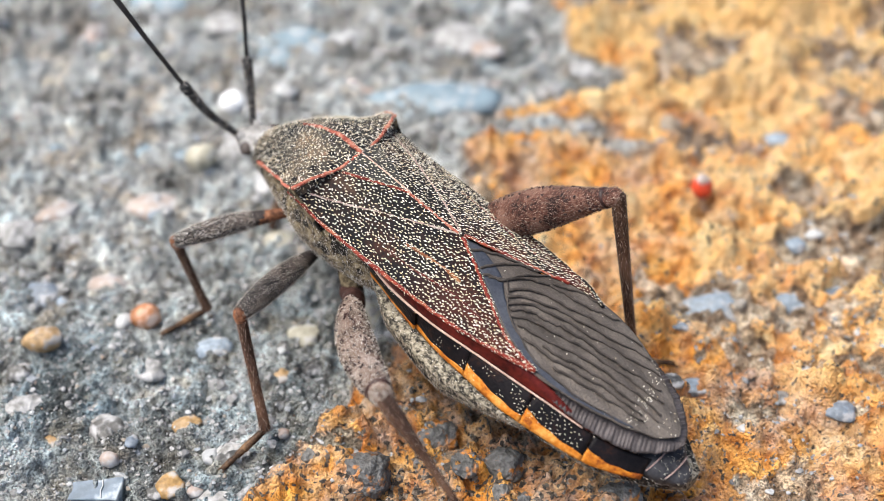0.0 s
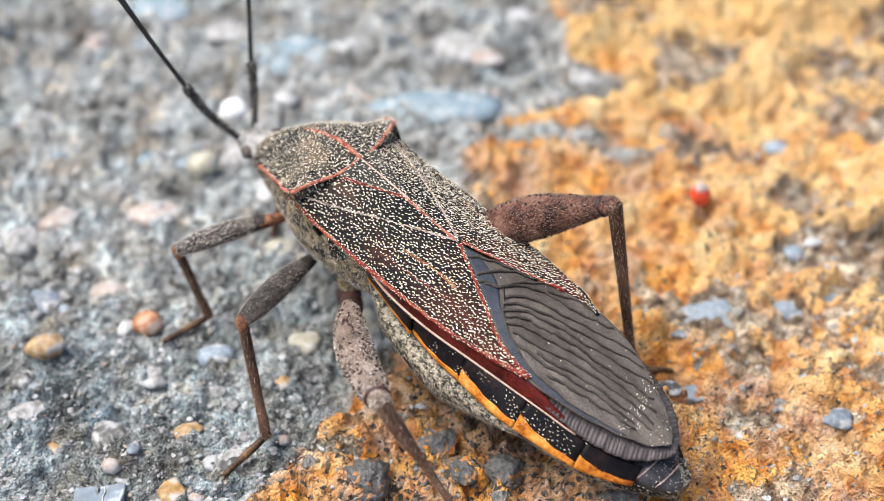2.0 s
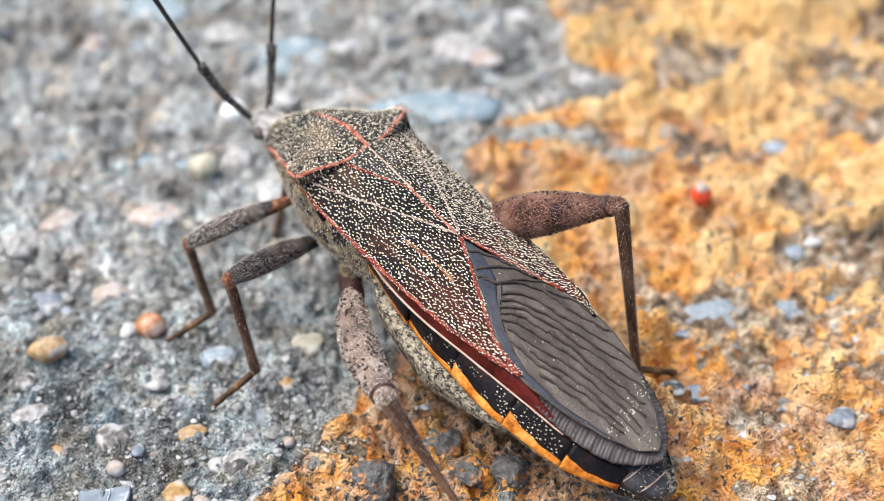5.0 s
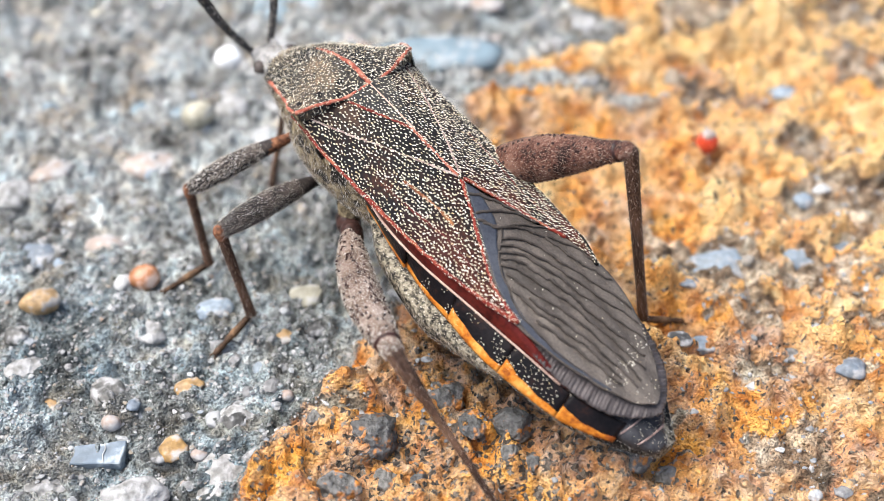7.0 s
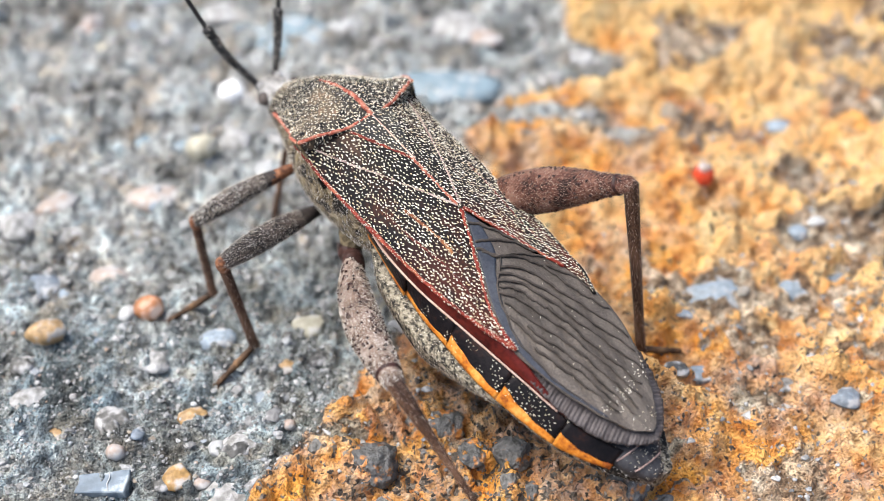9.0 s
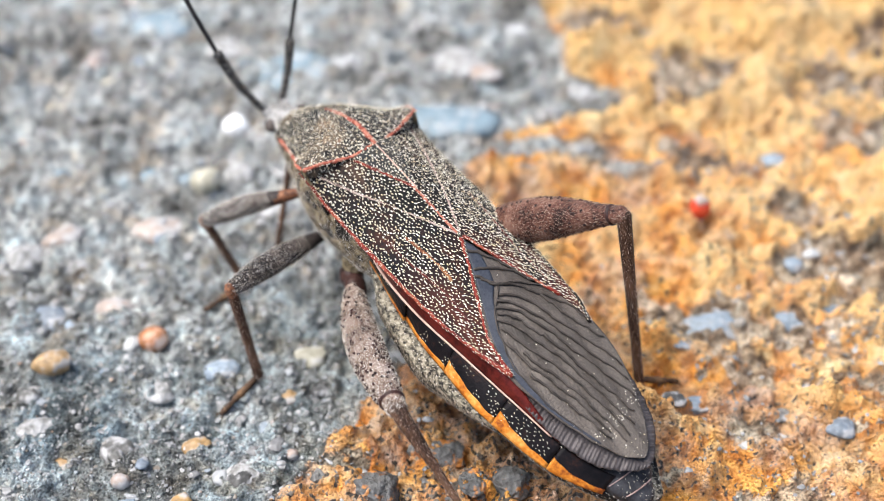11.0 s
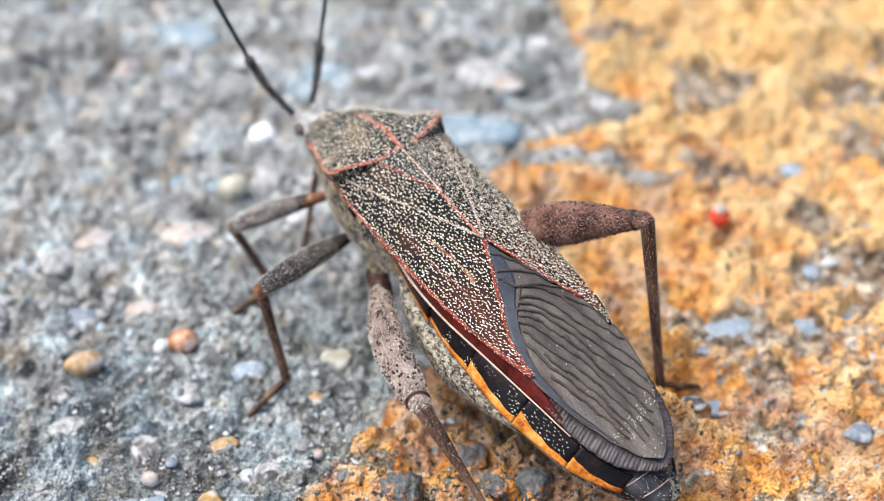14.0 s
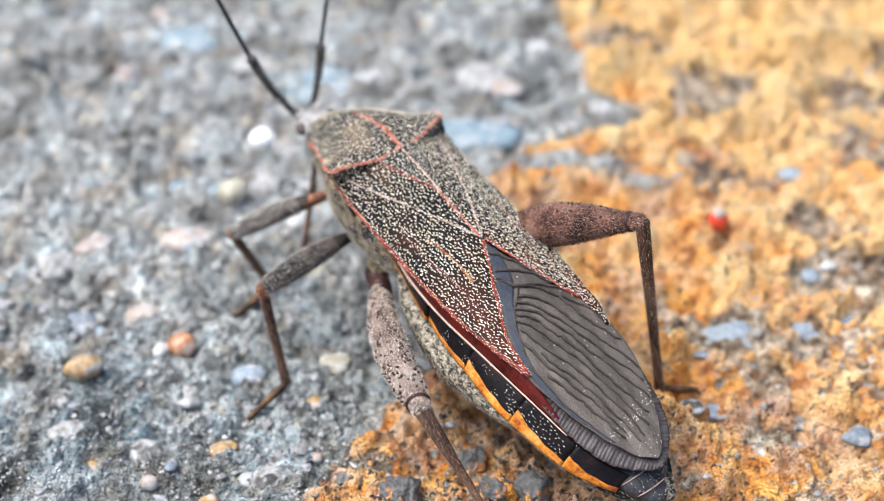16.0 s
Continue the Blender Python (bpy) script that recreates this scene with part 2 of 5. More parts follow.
def concrete():
    m, nt, b = blank("weathered_concrete_and_paint", 0.75, 0.35)
    big = tex(nt, "noise", 0.3, 6)
    mid = tex(nt, "noise", 0.7, 6)
    fine = tex(nt, "noise", 4.5, 6)
    cell = tex(nt, "voronoi", 1.3)
    grain = tex(nt, "voronoi", 4.2)

    def pick(v, stops):
        s = nt.nodes.new("ShaderNodeSeparateColor")
        nt.links.new(v.outputs["Color"], s.inputs[0])
        return ramp(nt, s.outputs[0], stops)

    greys = [(0.0, (0.1, 0.1, 0.104)), (0.25, (0.18, 0.18, 0.182)), (0.5, (0.36, 0.37, 0.37)), (0.62, (0.26, 0.2, 0.15)), (0.74, (0.27, 0.32, 0.35)), (0.86, (0.48, 0.5, 0.5)), (1.0, (0.66, 0.68, 0.68))]
    c = blend(nt, 0.5, pick(cell, greys), pick(grain, greys))
    lumps = tex(nt, "noise", 1.1, 8)
    lumps.inputs["Distortion"].default_value = 0.6
    cement = ramp(nt, lumps.outputs[0], [(0.34, (0.1, 0.096, 0.09)), (0.42, (0.25, 0.248, 0.24)), (0.5, (0.42, 0.43, 0.42)), (0.58, (0.55, 0.57, 0.56)), (0.7, (0.7, 0.73, 0.725))])
    c = blend(nt, ramp(nt, mid.outputs[0], [(0.34, (0.35, 0.35, 0.35)), (0.56, (0.92, 0.92, 0.92))]), c, cement)
    rusty = tex(nt, "noise", 0.55, 7)
    c = blend(nt, ramp(nt, rusty.outputs[0], [(0.52, (0, 0, 0)), (0.64, (0.6, 0.6, 0.6))]), c, blend(nt, 1.0, c, (0.85, 0.64, 0.45), "MULTIPLY"))
    cool = tex(nt, "noise", 0.5, 6, stretch=(1.0, 1.4, 1.0))
    c = blend(nt, ramp(nt, cool.outputs[0], [(0.5, (0, 0, 0)), (0.62, (0.7, 0.7, 0.7))]), c, blend(nt, 1.0, c, (0.8, 0.91, 0.98), "MULTIPLY"))
    fleck = tex(nt, "voronoi", 2.6)
    c = blend(nt, ramp(nt, fleck.outputs["Distance"], [(0.1, (1, 1, 1)), (0.17, (0, 0, 0))]), c, pick(fleck, [(0.0, (0.08, 0.08, 0.08)), (0.3, (0.18, 0.17, 0.16)), (0.45, (0.4, 0.4, 0.39)), (0.7, (0.6, 0.61, 0.6)), (1.0, (0.35, 0.2, 0.12))]))
    darker = nt.nodes.new("ShaderNodeAttribute")
    darker.attribute_name = "dark_patch"
    c = blend(nt, darker.outputs["Fac"], c, blend(nt, 1.0, c, (0.43, 0.5, 0.545), "MULTIPLY"))
    c = blend(nt, 0.85, c, ramp(nt, big.outputs[0], [(0.34, (0.36, 0.34, 0.31)), (0.44, (1.0, 0.96, 0.88)), (0.52, (1.36, 1.39, 1.36)), (0.64, (1.85, 1.9, 1.88))]), "MULTIPLY")
    # low crumbs are darkened: crevice shade put into the concrete's colour
    crumb = tex(nt, "noise", 9.0, 4)
    c = blend(nt, 0.8, c, ramp(nt, crumb.outputs[0], [(0.36, (0.34, 0.34, 0.34)), (0.48, (0.97, 0.97, 0.97)), (0.62, (1.35, 1.35, 1.35))]), "MULTIPLY")
    paint = nt.nodes.new("ShaderNodeAttribute")
    paint.attribute_name = "paint"
    edge = nt.nodes.new("ShaderNodeMath")
    edge.operation = "MULTIPLY_ADD"
    edge.inputs[1].default_value = 0.7
    nt.links.new(fine.outputs[0], edge.inputs[0])
    nt.links.new(paint.outputs["Fac"], edge.inputs[2])
    cover = ramp(nt, edge.outputs[0], [(0.74, (0, 0, 0)), (0.94, (1, 1, 1))])
    wash = nt.nodes.new("ShaderNodeAttribute")
    wash.attribute_name = "wash"
    c = blend(nt, wash.outputs["Fac"], c, blend(nt, 1.0, c, ramp(nt, lumps.outputs[0], [(0.42, (0.8, 0.54, 0.36)), (0.6, (1.05, 0.84, 0.66))]), "MULTIPLY"))
    paleness, crust = nt.nodes.new("ShaderNodeAttribute"), nt.nodes.new("ShaderNodeAttribute")
    paleness.attribute_name, crust.attribute_name = "paleness", "crust"
    orange_tone = ramp(nt, mid.outputs[0], [(0.3, (0.5, 0.16, 0.02)), (0.42, (0.84, 0.34, 0.045)), (0.54, (0.93, 0.47, 0.09)), (0.7, (0.95, 0.6, 0.24))])
    pale = ramp(nt, mid.outputs[0], [(0.3, (0.62, 0.24, 0.06)), (0.42, (0.92, 0.475, 0.15)), (0.54, (0.98, 0.63, 0.27)), (0.7, (0.98, 0.82, 0.48))])
    pcol = blend(nt, paleness.outputs["Fac"], orange_tone, pale)
    # palest tone towards the far right end of the gradient
    pcol = blend(nt, ramp(nt, paleness.outputs["Fac"], [(0.78, (0, 0, 0)), (1.0, (0.55, 0.55, 0.55))]), pcol, (0.98, 0.71, 0.3))
    flake = tex(nt, "noise", 1.5, 8)
    flake.inputs["Distortion"].default_value = 0.2
    bare_share = ramp(nt, paleness.outputs["Fac"], [(0.35, (0.66, 0.66, 0.66)), (0.85, (0.22, 0.22, 0.22))])
    pcol = blend(nt, bare_share, pcol, ramp(nt, flake.outputs[0], [(0.36, (0.55, 0.36, 0.25)), (0.44, (0.88, 0.78, 0.7)), (0.52, (1, 1, 1)), (0.66, (1.12, 1.15, 1.2))]), "MULTIPLY")
    # worn paint, with shade of the pores between crumbs coloured in
    worn = ramp(nt, crumb.outputs[0], [(0.36, (0.45, 0.32, 0.24)), (0.44, (0.86, 0.79, 0.72)), (0.5, (1, 1, 1)), (0.64, (1.12, 1.12, 1.12))])
    pcol = blend(nt, bare_share, pcol, worn, "MULTIPLY")
    thin = ramp(nt, edge.outputs[0], [(0.8, (0.6, 0.42, 0.32)), (1.15, (1, 1, 1))])
    pcol = blend(nt, 0.9, pcol, thin, "MULTIPLY")
    rub = blend(nt, 1.0, ramp(nt, rusty.outputs[0], [(0.38, (0.8, 0.8, 0.8)), (0.5, (0, 0, 0))]), bare_share, "MULTIPLY")
    pcol = blend(nt, rub, pcol, ramp(nt, flake.outputs[0], [(0.38, (0.16, 0.1, 0.065)), (0.5, (0.42, 0.29, 0.2)), (0.62, (0.58, 0.47, 0.38))]))
    dull = ramp(nt, big.outputs[0], [(0.44, (0.65, 0.65, 0.65)), (0.57, (0, 0, 0))])
    pcol = blend(nt, blend(nt, 1.0, dull, bare_share, "MULTIPLY"), pcol, ramp(nt, flake.outputs[0], [(0.38, (0.36, 0.25, 0.18)), (0.52, (0.62, 0.49, 0.4)), (0.64, (0.72, 0.62, 0.54))]))
    chip = tex(nt, "noise", 3.4, 8)
    chip.inputs["Distortion"].default_value = 0.25
    deep = nt.nodes.new("ShaderNodeMath")
    deep.operation = "MULTIPLY_ADD"
    deep.inputs[1].default_value = -0.1
    nt.links.new(crust.outputs["Fac"], deep.inputs[0])
    nt.links.new(chip.outputs[0], deep.inputs[2])
    pits = ramp(nt, deep.outputs[0], [(0.35, (1, 1, 1)), (0.4, (0, 0, 0))])
    pcol = blend(nt, pits, pcol, pick(grain, [(0.0, (0.05, 0.04, 0.034)), (0.6, (0.15, 0.125, 0.1)), (1.0, (0.38, 0.32, 0.26))]))
    c = blend(nt, cover, c, pcol)
    nt.links.new(c, b.inputs["Base Color"])
    add = nt.nodes.new("ShaderNodeMath")
    add.operation = "MULTIPLY_ADD"
    add.inputs[1].default_value = -0.35
    nt.links.new(grain.outputs["Distance"], add.inputs[0])
    both_ = nt.nodes.new("ShaderNodeMath")
    both_.operation = "MULTIPLY_ADD"
    both_.inputs[1].default_value = 0.6
    nt.links.new(crumb.outputs[0], both_.inputs[0])
    nt.links.new(fine.outputs[0], both_.inputs[2])
    nt.links.new(both_.outputs[0], add.inputs[2])
    hollow = nt.nodes.new("ShaderNodeMath")
    hollow.operation = "MULTIPLY_ADD"
    hollow.inputs[1].default_value = 1.1
    nt.links.new(lumps.outputs[0], hollow.inputs[0])
    nt.links.new(add.outputs[0], hollow.inputs[2])
    bumped(nt, b, hollow.outputs[0], 0.45)
    return m


mat_ground = concrete()
GREYS = [(0.0, (0.12, 0.12, 0.125)), (0.2, (0.2, 0.2, 0.2)), (0.45, (0.33, 0.335, 0.335)), (0.58, (0.32, 0.27, 0.21)), (0.68, (0.28, 0.31, 0.34)), (0.86, (0.4, 0.41, 0.41)), (0.975, (0.52, 0.53, 0.53)), (1.0, (0.36, 0.25, 0.18))]
mat_sand = tinted("sand_grains", GREYS, 0.5, 0.04, scale=6, grime=0.5, coat=0.35)
STONES = {
    "slate": tinted("slate_blue_stone", [(0.0, (0.15, 0.18, 0.22)), (0.5, (0.22, 0.27, 0.32)), (1.0, (0.29, 0.35, 0.41))], 0.5, 0.05, "object", grime=0.5, coat=0.36),
    "slab": tinted("blue_slate_slab", [(0.0, (0.15, 0.19, 0.23)), (1.0, (0.19, 0.24, 0.29))], 0.5, 0.06, "object", scale=1.6, grime=0.5, coat=0.3, dusts=((0.2, 0.24, 0.27), (0.4, 0.44, 0.46))),
    "pale_blue": tinted("pale_blue_stone", [(0.0, (0.17, 0.23, 0.27)), (1.0, (0.22, 0.3, 0.34))], 0.5, 0.05, "object", scale=1.2, grime=0.35, coat=0.3),
    "dark": tinted("dark_grey_stone", [(0.0, (0.055, 0.055, 0.055)), (0.5, (0.11, 0.108, 0.1)), (1.0, (0.18, 0.175, 0.165))], 0.5, 0.1, "object", scale=3, grime=0.7, coat=0.5),
    "crust": tinted("paint_crusted_stone", [(0.0, (0.11, 0.11, 0.11)), (1.0, (0.27, 0.265, 0.25))], 0.5, 0.35, "object", scale=3, grime=0.8, coat=0.2, coarse=2.2, dusts=((0.3, 0.1, 0.012), (0.72, 0.27, 0.03))),
    "cream": tinted("cream_stone", [(0.0, (0.44, 0.41, 0.3)), (0.5, (0.52, 0.49, 0.39)), (1.0, (0.48, 0.42, 0.32))], 0.4, 0.06, "object", scale=1.5, grime=0.6, coat=0.25),
    "white": tinted("white_quartz_stone", [(0.0, (0.42, 0.42, 0.41)), (1.0, (0.55, 0.56, 0.55))], 0.35, 0.05, "object", scale=2, grime=0.3, coat=0.4),
    "dull": tinted("dull_white_stone", [(0.0, (0.34, 0.35, 0.35)), (1.0, (0.43, 0.44, 0.44))], 0.5, 0.05, "object", scale=2, grime=0.4, coat=0.5),
    "quartz": tinted("bright_quartz", [(0.0, (0.86, 0.86, 0.84)), (1.0, (0.9, 0.9, 0.89))], 0.3, 0.02, "object", scale=2, grime=0.05),
    "ochre": tinted("ochre_stone", [(0.0, (0.42, 0.24, 0.07)), (0.5, (0.5, 0.33, 0.16)), (1.0, (0.38, 0.24, 0.12))], 0.45, 0.08, "object", scale=2.2, grime=0.7, coat=0.4),
    "pink": tinted("pink_stone", [(0.0, (0.36, 0.27, 0.22)), (0.5, (0.44, 0.36, 0.31)), (1.0, (0.38, 0.28, 0.24))], 0.45, 0.05, "object", scale=1.6, grime=0.45, coat=0.62),
    "grey": tinted("grey_stone", [(0.0, (0.24, 0.24, 0.235)), (0.5, (0.36, 0.355, 0.34)), (1.0, (0.42, 0.42, 0.41))], 0.6, 0.2, "object", scale=2.5, grime=0.8, coat=0.7),
    "tan": tinted("tan_pebble", [(0.0, (0.46, 0.2, 0.09)), (1.0, (0.5, 0.23, 0.11))], 0.25, 0.03, "object", scale=1.3, grime=0.6, coat=0.42, coarse=0.9, dusts=((0.42, 0.2, 0.13), (0.8, 0.66, 0.56))),
    "red": tinted("red_seed", [(0.0, (0.58, 0.06, 0.025)), (1.0, (0.62, 0.07, 0.03))], 0.2, 0.01, "object", scale=1.0, grime=0.3),
}


# ---------------- mesh helpers ----------------
def part(name, data, material, parent=None, label="", smooth=True, kind=""):
    """One mesh object from (verts in millimetres, faces), under a thing or a part."""
    verts, faces = data
    me = bpy.data.meshes.new(name)
    me.from_pydata((np.asarray(verts, float) * MM).tolist(), [], [list(map(int, f)) for f in faces])
    me.materials.append(material)
    if smooth:
        me.polygons.foreach_set("use_smooth", [True] * len(me.polygons))
    ob = new(name, me)
    ob.parent = parent
    return tagged(ob, label=label, kind=kind)


def spline(pts, n):
    """n points along a smooth line through pts."""
    p = np.asarray(pts, float)
    q = np.vstack([2 * p[0] - p[1], p, 2 * p[-1] - p[-2]])
    d = np.r_[0, np.cumsum(np.linalg.norm(np.diff(p, axis=0), axis=1))]
    out = []
    for s in np.linspace(0, d[-1], n):
        i = min(np.searchsorted(d, s, side="right") - 1, len(p) - 2)
        t = (s - d[i]) / max(d[i + 1] - d[i], 1e-9)
        a, b, c, e = q[i], q[i + 1], q[i + 2], q[i + 3]
        out.append(0.5 * (2 * b + (c - a) * t + (2 * a - 5 * b + 4 * c - e) * t * t + (3 * b - a - 3 * c + e) * t ** 3))
    return np.array(out)


def tube(pts, radii, sides=8, flat=1.0):
    """A round rod along pts with a radius at each, closed and rounded at the ends."""
    p = np.asarray(pts, float)
    r = np.broadcast_to(np.asarray(radii, float), (len(p),)).copy()
    tan = np.gradient(p, axis=0)
    tan /= np.linalg.norm(tan, axis=1)[:, None] + 1e-12
    p = np.vstack([p[0] - tan[0] * r[0] * 0.5, p, p[-1] + tan[-1] * r[-1] * 0.5])
    tan = np.vstack([tan[0], tan, tan[-1]])
    r = np.r_[r[0] * 0.45, r, r[-1] * 0.45]
    ref = np.array([0, 0, 1.0]) if abs(tan[len(tan) // 2][2]) < 0.9 else np.array([0, 1.0, 0])
    a = np.cross(tan, ref)
    a /= np.linalg.norm(a, axis=1)[:, None] + 1e-12
    b = np.cross(a, tan)
    th = np.linspace(0, 2 * math.pi, sides, endpoint=False)
    v = p[:, None] + r[:, None, None] * (np.cos(th)[None, :, None] * a[:, None] + flat * np.sin(th)[None, :, None] * b[:, None])
    n = len(p)
    faces = [(i * sides + j, (i + 1) * sides + j, (i + 1) * sides + (j + 1) % sides, i * sides + (j + 1) % sides) for i in range(n - 1) for j in range(sides)]
    faces += [tuple(range(sides)), tuple(range((n - 1) * sides, n * sides))[::-1]]
    return v.reshape(-1, 3), faces


def ridge(pts, r, seed=1):
    """A low uneven ridge along a line."""
    rng = np.random.default_rng(seed)
    w = np.convolve(rng.normal(0, 1, len(pts) + 4), np.ones(5) / 5, "valid")
    return tube(np.asarray(pts) + 0.012 * rng.normal(size=(len(pts), 3)), np.broadcast_to(r, len(pts)) * (1 + 0.4 * w), 7)


def shell(grid, thick):
    """A sheet with thickness from a grid of points."""
    g = np.asarray(grid, float)
    n, m = g.shape[:2]
    nor = np.cross(np.gradient(g, axis=0), np.gradient(g, axis=1))
    nor /= np.linalg.norm(nor, axis=2)[..., None] + 1e-9
    under = nor[..., 2].mean() < 0
    if under:
        nor = -nor
    v = np.vstack([g.reshape(-1, 3), (g - nor * thick).reshape(-1, 3)])
    k = n * m
    f = []
    for i in range(n - 1):
        for j in range(m - 1):
            q = (i * m + j, i * m + j + 1, (i + 1) * m + j + 1, (i + 1) * m + j)
            f += [q, tuple(k + a for a in q[::-1])]
    rim = [i * m for i in range(n)] + [(n - 1) * m + j for j in range(1, m)] + [i * m + m - 1 for i in range(n - 2, -1, -1)] + [j for j in range(m - 2, 0, -1)]
    for a, b in zip(rim, rim[1:] + rim[:1]):
        f.append((a, b, b + k, a + k))
    return v, (f if under else [q[::-1] for q in f])


def loft(a, b, m, sag=0.0):
    """Grid between two lines of equally many points."""
    t = np.linspace(0, 1, m)[None, :, None]
    g = a[:, None] * (1 - t) + b[:, None] * t
    g[..., 2] += sag * 4 * (t * (1 - t))[..., 0]
    return g


def mirror(data):
    v, f = data
    return np.asarray(v) * [1, -1, 1], [tuple(q)[::-1] for q in f]


def join(*items):
    vs, fs, k = [], [], 0
    for v, f in items:
        vs.append(np.asarray(v, float))
        fs += [tuple(i + k for i in q) for q in f]
        k += len(v)
    return np.vstack(vs), fs


def rings(profile, sides=24, power=2.0):
    """A closed body along x: rows of x, y, z centre, half width, height above and depth below."""
    th = np.linspace(0, 2 * math.pi, sides, endpoint=False)
    c, s = np.cos(th), np.sin(th)
    cx = np.sign(c) * np.abs(c) ** (2 / power)
    sx = np.sign(s) * np.abs(s) ** (2 / power)
    v = []
    for x, y, z, w, up, dn in profile:
        v.append(np.stack([np.full(sides, x), y + w * cx, z + np.where(sx > 0, up, dn) * sx], 1))
    n = len(v)
    f = [(i * sides + j, i * sides + (j + 1) % sides, (i + 1) * sides + (j + 1) % sides, (i + 1) * sides + j) for i in range(n - 1) for j in range(sides)]
    f += [tuple(range(sides))[::-1], tuple(range((n - 1) * sides, n * sides))]
    if profile[-1][0] < profile[0][0]:
        f = [q[::-1] for q in f]
    return np.vstack(v), f


def smooth_rows(rows, n):
    return spline(rows, n)


def scales(data, density, length, width, keep=None, lift=0.25, along=(-1, 0, 0), seed=3, spread=0.35, gap=0.0):
    """Small pointed scales lying on the upper side of a surface."""
    rng = np.random.default_rng(seed)
    v, f = np.asarray(data[0], float), data[1]
    tri = np.array([t for q in f for t in ([q[:3]] if len(q) == 3 else [(q[0], q[1], q[2]), (q[0], q[2], q[3])] if len(q) == 4 else [])])
    a, b, c = v[tri[:, 0]], v[tri[:, 1]], v[tri[:, 2]]
    nor = np.cross(b - a, c - a)
    area = np.linalg.norm(nor, axis=1) / 2
    pick = rng.choice(len(tri), int(area.sum() * density), p=area / area.sum())
    r1, r2 = np.sqrt(rng.random(len(pick))), rng.random(len(pick))
    p = a[pick] * (1 - r1)[:, None] + b[pick] * (r1 * (1 - r2))[:, None] + c[pick] * (r1 * r2)[:, None]
    n = nor[pick] / (2 * area[pick][:, None] + 1e-12)
    if keep is not None:
        k = keep(p, n)
        p, n = p[k], n[k]
    if gap:
        taken, first = {}, []
        cells = np.floor(p / gap).astype(int).tolist()
        for i, (c, q) in enumerate(zip(cells, p.tolist())):
            near = (taken.get((c[0] + a, c[1] + b, c[2] + e)) for a in (-1, 0, 1) for b in (-1, 0, 1) for e in (-1, 0, 1))
            if all(o is None or (o[0] - q[0]) ** 2 + (o[1] - q[1]) ** 2 + (o[2] - q[2]) ** 2 > gap * gap for o in near):
                taken[tuple(c)] = q
                first.append(i)
        p, n = p[first], n[first]
    d = np.asarray(along, float) + rng.normal(0, spread, (len(p), 3))
    d -= n * (d * n).sum(1)[:, None]
    d /= np.linalg.norm(d, axis=1)[:, None] + 1e-9
    s = np.cross(n, d)
    d = d + n * lift
    size = rng.uniform(0.7, 1.3, len(p))[:, None]
    L, Wd = length * size, width * size
    six = np.stack([p, p + d * L, p + d * L * 0.4 + s * Wd, p + d * L * 0.4 - s * Wd, p + d * L * 0.4 + n * Wd * 0.8, p + d * L * 0.4 - n * Wd * 0.4], 1)
    pat = np.array([(0, 2, 4), (0, 4, 3), (0, 3, 5), (0, 5, 2), (1, 4, 2), (1, 3, 4), (1, 5, 3), (1, 2, 5)])
    faces = (pat[None] + (np.arange(len(p)) * 6)[:, None, None]).reshape(-1, 3)
    return six.reshape(-1, 3), faces


# ---------------- height of the ground ----------------
def hash2(ix, iy, seed):
    h = (ix.astype(np.int64) * 374761393 + iy.astype(np.int64) * 668265263 + seed * 974711) & 0x7FFFFFFF
    h = ((h ^ (h >> 13)) * 1274126177) & 0x7FFFFFFF
    return ((h ^ (h >> 16)) & 0xFFFF) / 65535.0


def vnoise(x, y, size, seed):
    x, y = np.asarray(x, float) / size, np.asarray(y, float) / size
    ix, iy = np.floor(x), np.floor(y)
    fx, fy = x - ix, y - iy
    fx, fy = fx * fx * (3 - 2 * fx), fy * fy * (3 - 2 * fy)
    a, b = hash2(ix, iy, seed), hash2(ix + 1, iy, seed)
    c, d = hash2(ix, iy + 1, seed), hash2(ix + 1, iy + 1, seed)
    return (a * (1 - fx) + b * fx) * (1 - fy) + (c * (1 - fx) + d * fx) * fy


def fbm(x, y, size, seed, octaves=3):
    return sum(vnoise(x, y, size / 2 ** k, seed + k) / 2 ** k for k in range(octaves)) / sum(1 / 2 ** k for k in range(octaves)) - 0.5


EDGE_Y = [-40, -14, -12, -10, -8.5, -6, -4, 1.6, 5.6, 7.7, 8.3, 8.6, 9.2, 9.7, 10.0, 10.5, 11.3, 11.8, 12.6, 14.1, 14.7, 18.2, 22, 45]
EDGE_X = [-16, -7.6, -6.2, -4.9, -4.0, -2.2, 0, 1.6, 1.1, 1.4, 3.4, 7.4, 6.6, 5.2, 2.6, 4.2, 6.0, 9.4, 9.5, 9.2, 7.1, 6.8, 6.0, 4.0]


def spot(x, y, cx, cy, rx, ry):
    return np.exp(-(((x - cx) / rx) ** 2 + ((y - cy) / ry) ** 2))


def thick_at(x, y):
    """The thick smooth runs of paint along its torn rim."""
    return spot(x, y, 7.9, 9.9, 2.2, 1.0) + 0.8 * spot(x, y, 2.8, 7.1, 1.4, 0.8) + 0.8 * spot(x, y, 6.6, 6.8, 1.7, 0.8) + 0.6 * spot(x, y, 10.3, 12.6, 1.1, 2.2) + 0.6 * spot(x, y, 8.3, 17.0, 1.4, 1.2)


